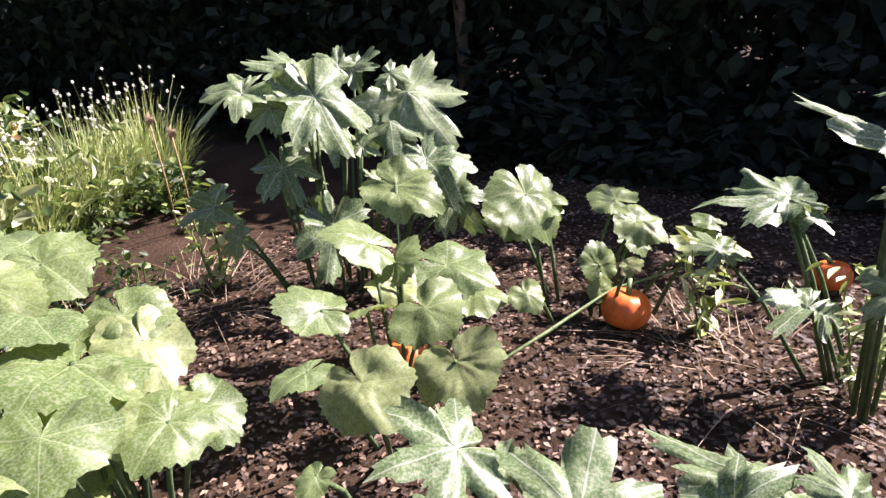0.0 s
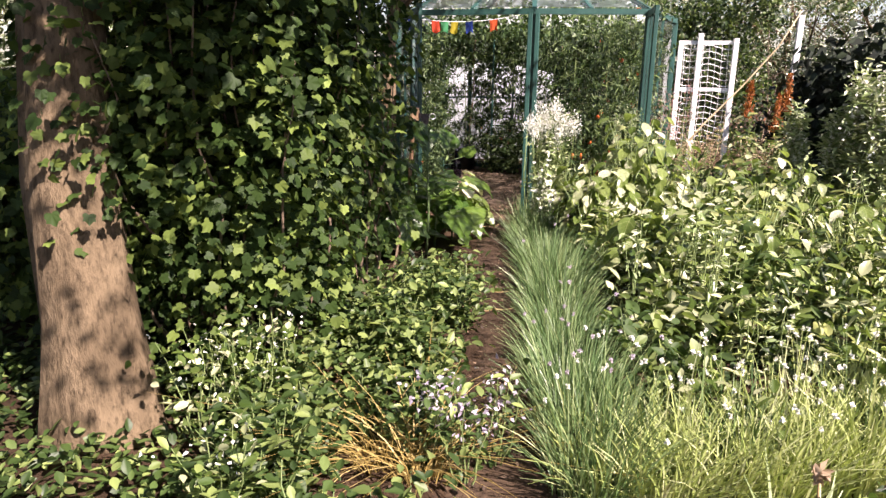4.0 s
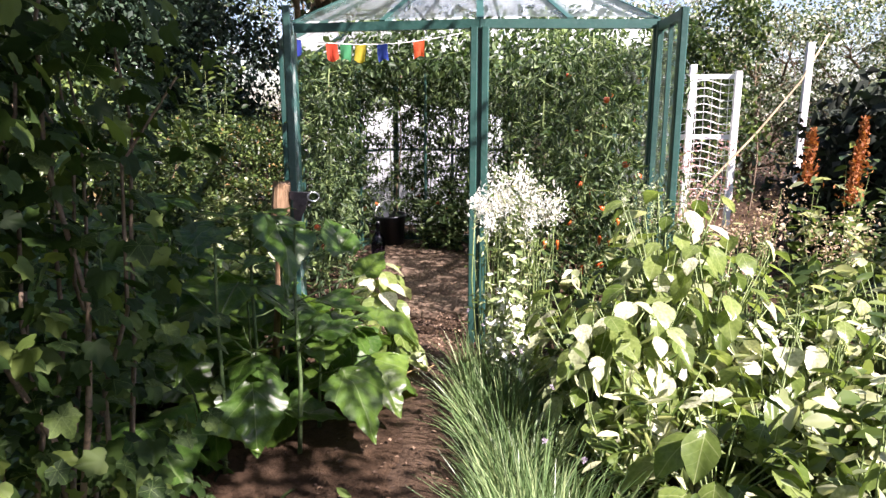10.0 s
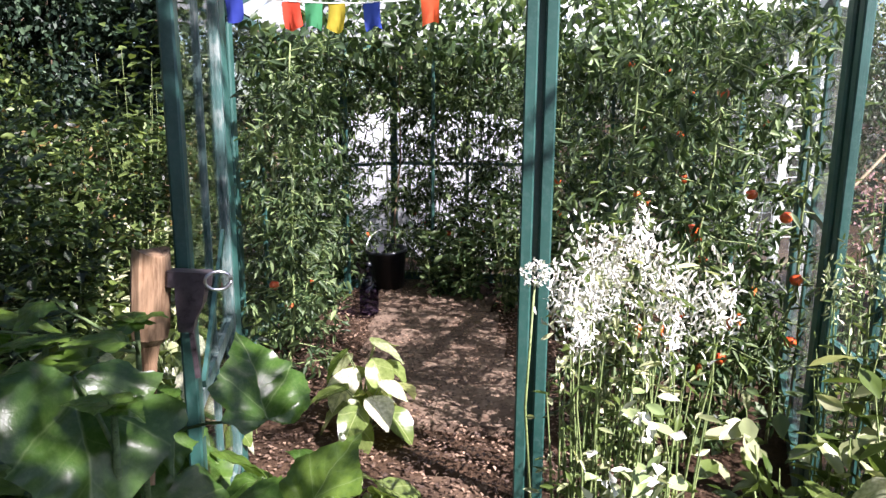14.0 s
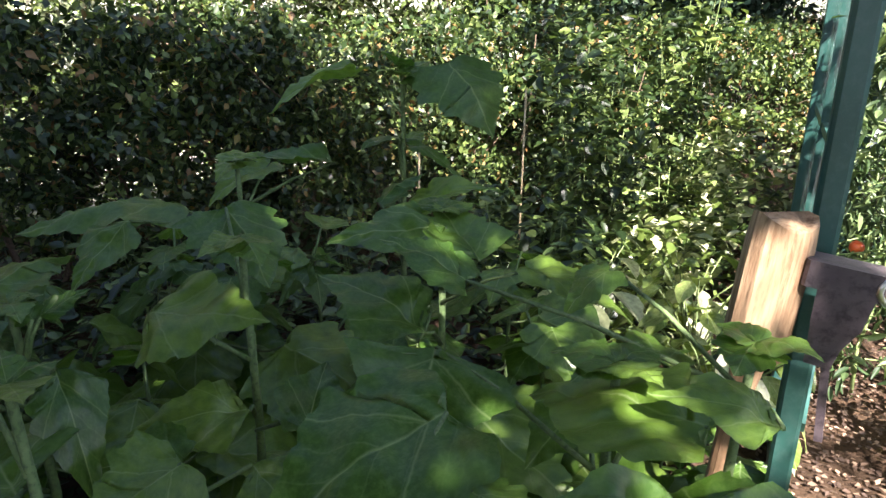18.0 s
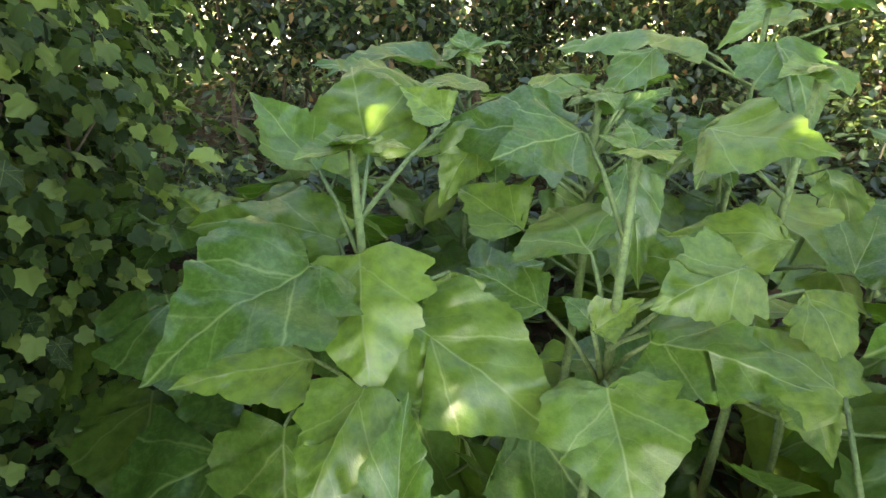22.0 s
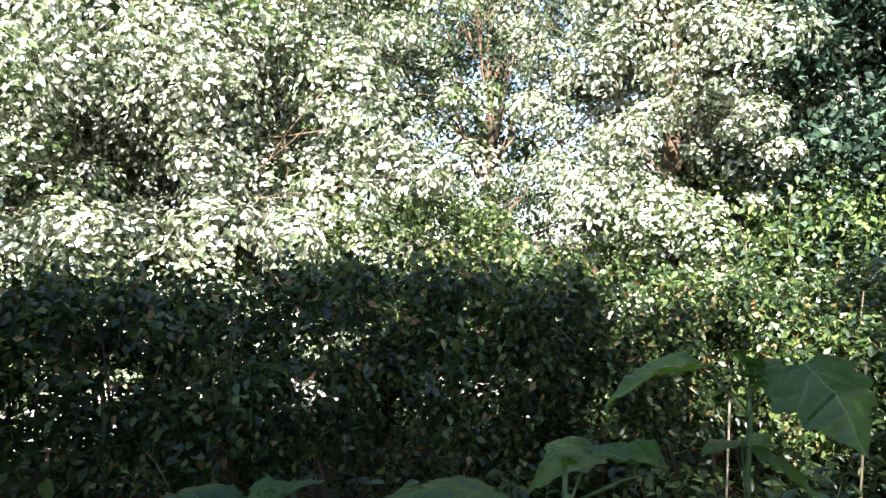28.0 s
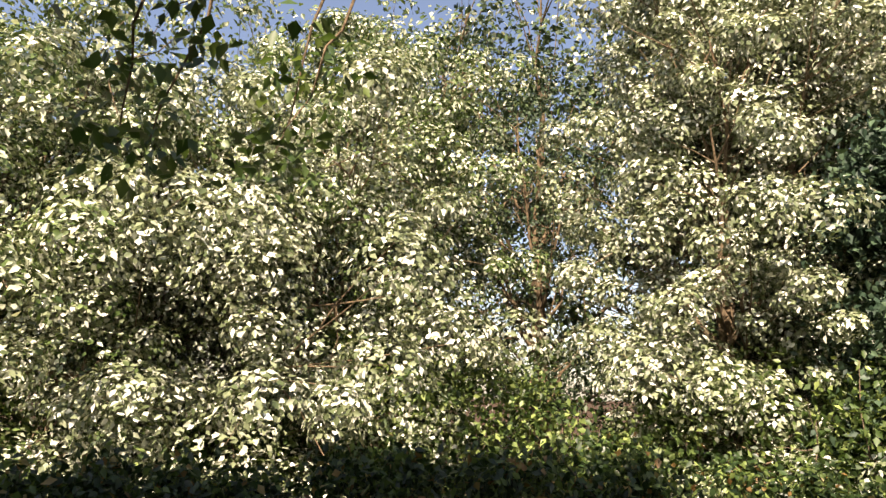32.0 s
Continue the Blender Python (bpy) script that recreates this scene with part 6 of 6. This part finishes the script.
# plants between the yacon and the hedge
for i in range(18):
    y = -3.4 + 6.2 * (i / 17) + R.uniform(-0.2, 0.2)
    x = -3.1 - R.uniform(0, 0.6)
    bushlet("ground_plant", "rank green herb growing before the hedge", x, y, R.uniform(0.35, 0.6), 0.32, L_HEDGE, 260, 0.07, "herbs before the hedge", stems=7)
for x, y, h in ((-2.6, 0.9, 1.25), (-3.2, 1.5, 1.5), (-2.4, 0.3, 0.7), (-2.75, 1.9, 1.9)):
    bushlet("tall_herb", "tall leafy herb beside the greenhouse", x, y, h, 0.3, L_HEDGE, 900, 0.075, "tall herbs", stems=8)
for x, y, h in ((-2.8, 2.6, 0.5), (-2.6, 2.1, 0.55), (-3.1, 3.2, 0.6), (-2.45, 1.5, 0.5), (-3.0, 2.05, 0.6), (-2.5, 3.1, 0.6), (-3.2, 2.6, 0.7), (-2.3, 1.05, 0.45), (-3.4, 3.8, 0.7)):
    bushlet("ground_plant", "pale leafy weed beside the greenhouse", x, y, h, 0.34, L_BED, 380, 0.085, "weeds beside the greenhouse", stems=8)
for x, y, h in ((-2.95, 0.72, 1.12), (-3.3, 0.3, 0.9)):
    c = thing("cane", "thin pale bamboo cane stuck in the soil", "cane", pose(x, y, 0), group="canes")
    part("rod", stalk([(0, 0, -0.08), (0.01, 0, h)], 0.006, 0.005, M_CANE), c)

# tomatoes inside the greenhouse
def tomato(x, y, h, n, fruits):
    p = thing("tomato_plant", "tall staked tomato plant with small red fruit" if fruits else "tall leafy staked tomato plant", "plant", pose(x, y, 0), group="tomato plants")
    ln = wander((0, 0, -0.02), (R.uniform(-0.1, 0.1), R.uniform(-0.1, 0.1), h), 9, 0.03)
    part("stem", stalk(ln, 0.008, 0.004, M_STEM), p)
    pts, lines = [], []
    for j in range(n):
        t = 0.1 + 0.9 * j / n
        k = min(int(t * 8), 7)
        q = ln[k] + (ln[k + 1] - ln[k]) * (t * 8 - k)
        a = j * 2.3 + R.uniform(-0.4, 0.4)
        e = q + np.array([math.cos(a) * 0.26, math.sin(a) * 0.26, R.uniform(-0.16, 0.1)])
        lines.append((wander(q, e, 4, 0.01), 0.004, 0.002))
        for s in np.linspace(0.3, 1, 6):
            for _ in range(5):
                pts.append(q + (e - q) * s + rng.normal(0, 0.032, 3))
    part("stalk_growth", tube_mesh("stalk_growth", lines, M_STEM, 4), p, kind="stuff")
    part("foliage", leaf_mesh("foliage", np.array(pts), 0.07, L_TOMATO, NARROW, upward=0.6, droop=0.9, spread=1.2), p, kind="stuff")
    for j in range(fruits):
        q = ln[2 + j % 6] + rng.normal(0, 0.07, 3)
        g = Geo()
        lathe(g, [(0.0005, -0.026), (0.018, -0.022), (0.028, -0.006), (0.028, 0.008), (0.017, 0.022), (0.0005, 0.02)], 10)
        part("tomato", g.mesh("tomato", M_TOMATO, True), p, "ripe red tomato", Matrix.Translation(Vector(q)))


for i, (x, y) in enumerate(((0.35, 0.55), (0.75, 0.6), (0.95, 1.0), (1.15, 1.5), (0.8, 1.3), (1.1, 2.7), (0.6, 3.2), (-0.1, 3.2), (-1.3, 0.95), (-1.5, 1.5), (-1.62, 2.1), (-1.7, 2.6), (-1.6, 3.2), (1.15, 0.7), (0.9, 2.75), (-1.75, 3.75), (-1.15, 3.85), (-0.35, 3.75), (-0.45, 3.45), (0.2, 3.1), (-0.8, 3.5), (-1.0, 3.9), (-0.62, 3.8), (-1.3, 3.45), (-0.2, 3.9))):
    tomato(x, y, 2.0 + 0.35 * R.random() if x > 0 or y > 3.2 else 1.7 + 0.45 * R.random(), 42, (i % 3) * 3 if x > 0 else 1)
for x, y in ((0.5, 0.42), (0.72, 0.48), (0.95, 0.62)):
    PEPPER = bushlet("pepper_plant", "pepper plant with hanging orange fruit", x, y, 0.95, 0.14, L_TOMATO, 90, 0.09, "pepper plants", stems=5)
    for k in range(2):
        pods = Geo()
        lathe(pods, [(0.0005, -0.05), (0.006, -0.04), (0.013, -0.01), (0.014, 0.01), (0.008, 0.022), (0.0005, 0.02)], 8)
        part("fruit", pods.mesh("fruit", M_PUMPKIN, True), PEPPER, "hanging orange pepper", pose(R.uniform(-0.12, 0.12), R.uniform(-0.14, -0.06), R.uniform(0.5, 0.85), 20 * k, 0, 0))

for x, y, h in ((-0.75, 3.15, 0.6), (-0.5, 3.05, 0.8), (-0.15, 2.8, 0.95), (0.15, 2.5, 0.9), (0.35, 2.2, 0.85), (-1.65, 3.3, 0.7)):
    bushlet("basil_plant", "bushy dark green leafy plant in the greenhouse", x, y, h, 0.24, L_TOMATO, 420, 0.08, "bushy greenhouse plants", stems=9)

# a vine trained along the eaves of the greenhouse, rooted in the soil
vine_line = [(1.05, 2.9), (0.1, 3.5), (-1.2, 3.5), (-1.8, 2.65), (-1.6, 1.4)]
eave_vine = thing("vine", "leafy vine trained along the greenhouse eaves", "vine", pose(0, 0, 0))
pts = []
for (xa, ya), (xb, yb) in zip(vine_line, vine_line[1:]):
    part("stem", stalk(wander((xa, ya, -0.03), (xa + 0.05, ya, 1.95), 8, 0.03), 0.012, 0.007, M_TWIG), eave_vine)
    part("stem", stalk(wander((xa + 0.05, ya, 1.95), (xb, yb, 2.0), 8, 0.04), 0.007, 0.004, M_TWIG), eave_vine)
    u = rng.uniform(0, 1, (420, 1))
    pts.append(np.concatenate([xa + (xb - xa) * u, ya + (yb - ya) * u, 2.03 - 0.5 * rng.uniform(0, 1, (420, 1)) ** 1.6], 1) + rng.normal(0, 0.06, (420, 3)))
pts.append(np.stack([rng.uniform(-1.5, 1.0, 2600), rng.uniform(1.5, 3.2, 2600), 1.95 + 0.5 * rng.uniform(0, 1, 2600) ** 1.5], -1))
part("foliage", leaf_mesh("foliage", np.concatenate(pts), 0.085, L_TOMATO, OVAL, upward=0.6, droop=0.8), eave_vine, kind="stuff")

# ---------------------------------------------------------------- the tree over the path
def spreading_tree(label, x, y, goals, droops, n, gaps=()):
    t = thing("fruit_tree", label, "tree", pose(x, y, -0.1))
    spine = [(0, 0, 0), (-0.02, 0.03, 0.6), (-0.08, 0.08, 1.2), (-0.12, 0.2, 1.9), (-0.05, 0.45, 2.6), (0.1, 0.8, 3.2), (0.2, 1.2, 3.9)]
    g = Geo()
    S = 18
    for k, (p, r) in enumerate(zip(spine, (0.24, 0.19, 0.17, 0.16, 0.15, 0.12, 0.08))):
        for s in range(S):
            a = 2 * math.pi * s / S
            rr = r * (1 + 0.06 * math.sin(a * 5 + k) + 0.04 * math.sin(a * 9 + 2 * k) + (0.18 * math.cos(a * 3) if k == 0 else 0))
            g.v.append((p[0] + rr * math.cos(a), p[1] + rr * math.sin(a), p[2]))
    g.f += [(k * S + s, k * S + (s + 1) % S, (k + 1) * S + (s + 1) % S, (k + 1) * S + s) for k in range(6) for s in range(S)]
    part("trunk", g.mesh("trunk", M_BARK, True), t, "furrowed sun-dappled trunk")
    lines, ends = [], []
    for i, gl in enumerate(goals):
        limb = wander(spine[4 + i % 3], gl, 8, 0.1)
        part("limb", tube_mesh("limb", [(limb, 0.05, 0.012)], M_BARK, 6), t)
        for _ in range(12):
            q = limb[rng.integers(3, 8)]
            e = q + rng.normal(0, 1, 3) * (0.7, 0.7, 0.3) + (0, 0, -0.12)
            tw = wander(q, e, 5, 0.04)
            lines.append((tw, 0.012, 0.003))
            ends.append(tw[2:])
    # drooping twigs
    for x, y, z in droops:
        tw = wander((x * 0.8 - 0.3, y + 0.3, 4.1), (x, y, z), 7, 0.06)
        lines.append((tw, 0.012, 0.003))
        ends += [tw[4::2]]
    part("twig_growth", tube_mesh("twig_growth", lines, M_BARK, 5), t, kind="stuff")
    c = np.concatenate(ends)
    pts = clumped(c, n, (0.13, 0.13, 0.1))
    # leafless holes along the sun's direction let chosen sun spots through
    for gx, gy, gz, gr in gaps:
        along = (pts[:, 2:] - gz) / SUN_TO.z * np.array(SUN_TO)[None]
        pts = pts[((pts - along - (gx, gy, gz))[:, :2] ** 2).sum(-1) > gr * gr]
    part("crown", leaf_mesh("crown", pts, 0.085, L_APPLE, SMALL, upward=0.7, droop=0.9), t, kind="stuff")


# upper crown, out of view, is laid out to shade yacon, shrub and hedge
crown = []
for i in range(60):
    a, d = i * 2.39996, math.sqrt((i + 0.5) / 60)
    # limbs are left out here so that sun reaches the log post
    if math.hypot(1.2 + 2.8 * d * math.cos(a) - 3.55, 1.0 + 2.5 * d * math.sin(a) - 1.75) < 0.45:
        continue
    crown.append((1.2 + 2.8 * d * math.cos(a) + R.uniform(-0.2, 0.2), 1.0 + 2.5 * d * math.sin(a) + R.uniform(-0.2, 0.2), 4.75 - 0.4 * d + R.uniform(-0.2, 0.2)))
spreading_tree("old leaning fruit tree with furrowed bark and spreading crown", -1.42, -4.75, crown,
               ((-2.2, 2.2, 2.85), (-2.6, 2.0, 2.95), (-1.8, 2.3, 3.25), (-2.9, 2.7, 3.1), (-2.4, 2.7, 3.0), (-1.4, 2.8, 3.4)), 112000,
               gaps=((3.47, 1.79, 4.7, 0.1), (2.86, 0.59, 4.7, 0.08), (2.96, 1.27, 4.7, 0.08), (2.4, 1.3, 4.7, 0.06)))
# second tree is an unseen addition, put in as a shade caster
spreading_tree("unseen broad fruit tree added beside the hedge as a shade caster", -3.0, 5.4,
               [(0.9, -3.4, 4.7), (1.4, -4.2, 4.8), (0.4, -1.2, 5.0), (1.3, -5.0, 4.6), (1.6, -2.4, 4.8), (0.6, 0.5, 4.9), (1.9, -1.0, 4.8)],
               ((0.5, -3.0, 3.6),), 36000)

# a slim trunk in the shade of the tall hedge
slim = thing("tree", "slim bare grey young tree in deep shade", "tree", pose(5.75, -4.97, -0.05))
part("trunk", stalk([(0, 0, 0), (0.02, 0.01, 0.8), (0.0, 0.03, 1.7), (0.05, 0.05, 2.6)], 0.05, 0.035, M_TWIG, 10), slim)

# sticks lying on the path
for x, y, a, l in ((0.0, -2.6, 10, 0.28), (0.1, -2.95, 25, 0.2), (0.28, -3.9, 80, 0.25), (-0.3, -0.6, 40, 0.22)):
    s = thing("stick", "thin pale dry stick lying on the path", "stick", pose(x, y, 0.03, 0, 0, a), group="sticks")
    part("rod", stalk([(-l / 2, 0, 0), (-l / 6, 0.01, 0.008), (l / 6, -0.006, 0.004), (l / 2, 0.004, 0.01)], 0.005, 0.003, M_STRAW, 6), s)
for i in range(14):
    x, y = R.uniform(0.1, 1.2), R.uniform(-5.9, -4.7)
    g = Geo()
    lathe(g, [(0.0005, -0.3), (0.7, -0.25), (1.0, 0.1), (0.7, 0.55), (0.0005, 0.65)], 7)
    thing("pebble", "small pale pebble on the bare path", "pebble", pose(x, y, 0.015, R.uniform(-20, 20), R.uniform(-20, 20), R.uniform(0, 360)) @ Matrix.Diagonal((R.uniform(0.006, 0.022), R.uniform(0.006, 0.018), 0.012, 1)), group="pebbles", data=g.mesh("pebble", M_STONE, True))

# low growth that covers the soil
def undergrowth(name, label, boxes, n, size, mat, top):
    pts = []
    for x0, y0, x1, y1, share in boxes:
        k = int(n * share)
        for x, y in zip(rng.uniform(x0, x1, k), rng.uniform(y0, y1, k)):
            h = top * max(0.05, 0.5 + noise.noise((x * 1.8, y * 1.8, 4.0)))
            pts.append((x, y, ground_z(x, y) + rng.uniform(0, 1) * h))
    thing(name, label, "undergrowth", kind="stuff", data=leaf_mesh(name, np.array(pts), size, mat, OVAL, upward=1.4, droop=0.1))


undergrowth("undergrowth", "tangle of low green weeds covering the soil", [(-5.4, -4.5, -1.0, -0.4, 0.55), (-5.0, -0.4, -1.5, 3.2, 0.45)], 17000, 0.07, L_HEDGE, 0.34)
undergrowth("bed_undergrowth", "low weeds between the bed plants", [(0.6, -4.4, 3.6, -0.4, 0.75), (1.3, -0.4, 3.6, 3.0, 0.25)], 9000, 0.06, L_GROUND, 0.3)
undergrowth("side_undergrowth", "low weeds under the shrub", [(-2.6, -6.2, -0.35, -2.4, 1.0)], 7000, 0.06, L_GROUND, 0.25)
undergrowth("verge_growth", "sunlit rank growth along the added pale strip behind the hedge", [(-6.6, -8.0, -5.4, 1.2, 0.7), (-6.4, 1.2, -5.0, 3.6, 0.3)], 12000, 0.09, L_GROUND, 1.2)
# added growth, near-black, stands in for deep shade below the tall hedge
undergrowth("hedge_foot", "near-black growth added to darken the foot of the tall hedge", [(5.0, -9.5, 7.6, -3.0, 1.0)], 9000, 0.14, L_BLACK, 0.9)
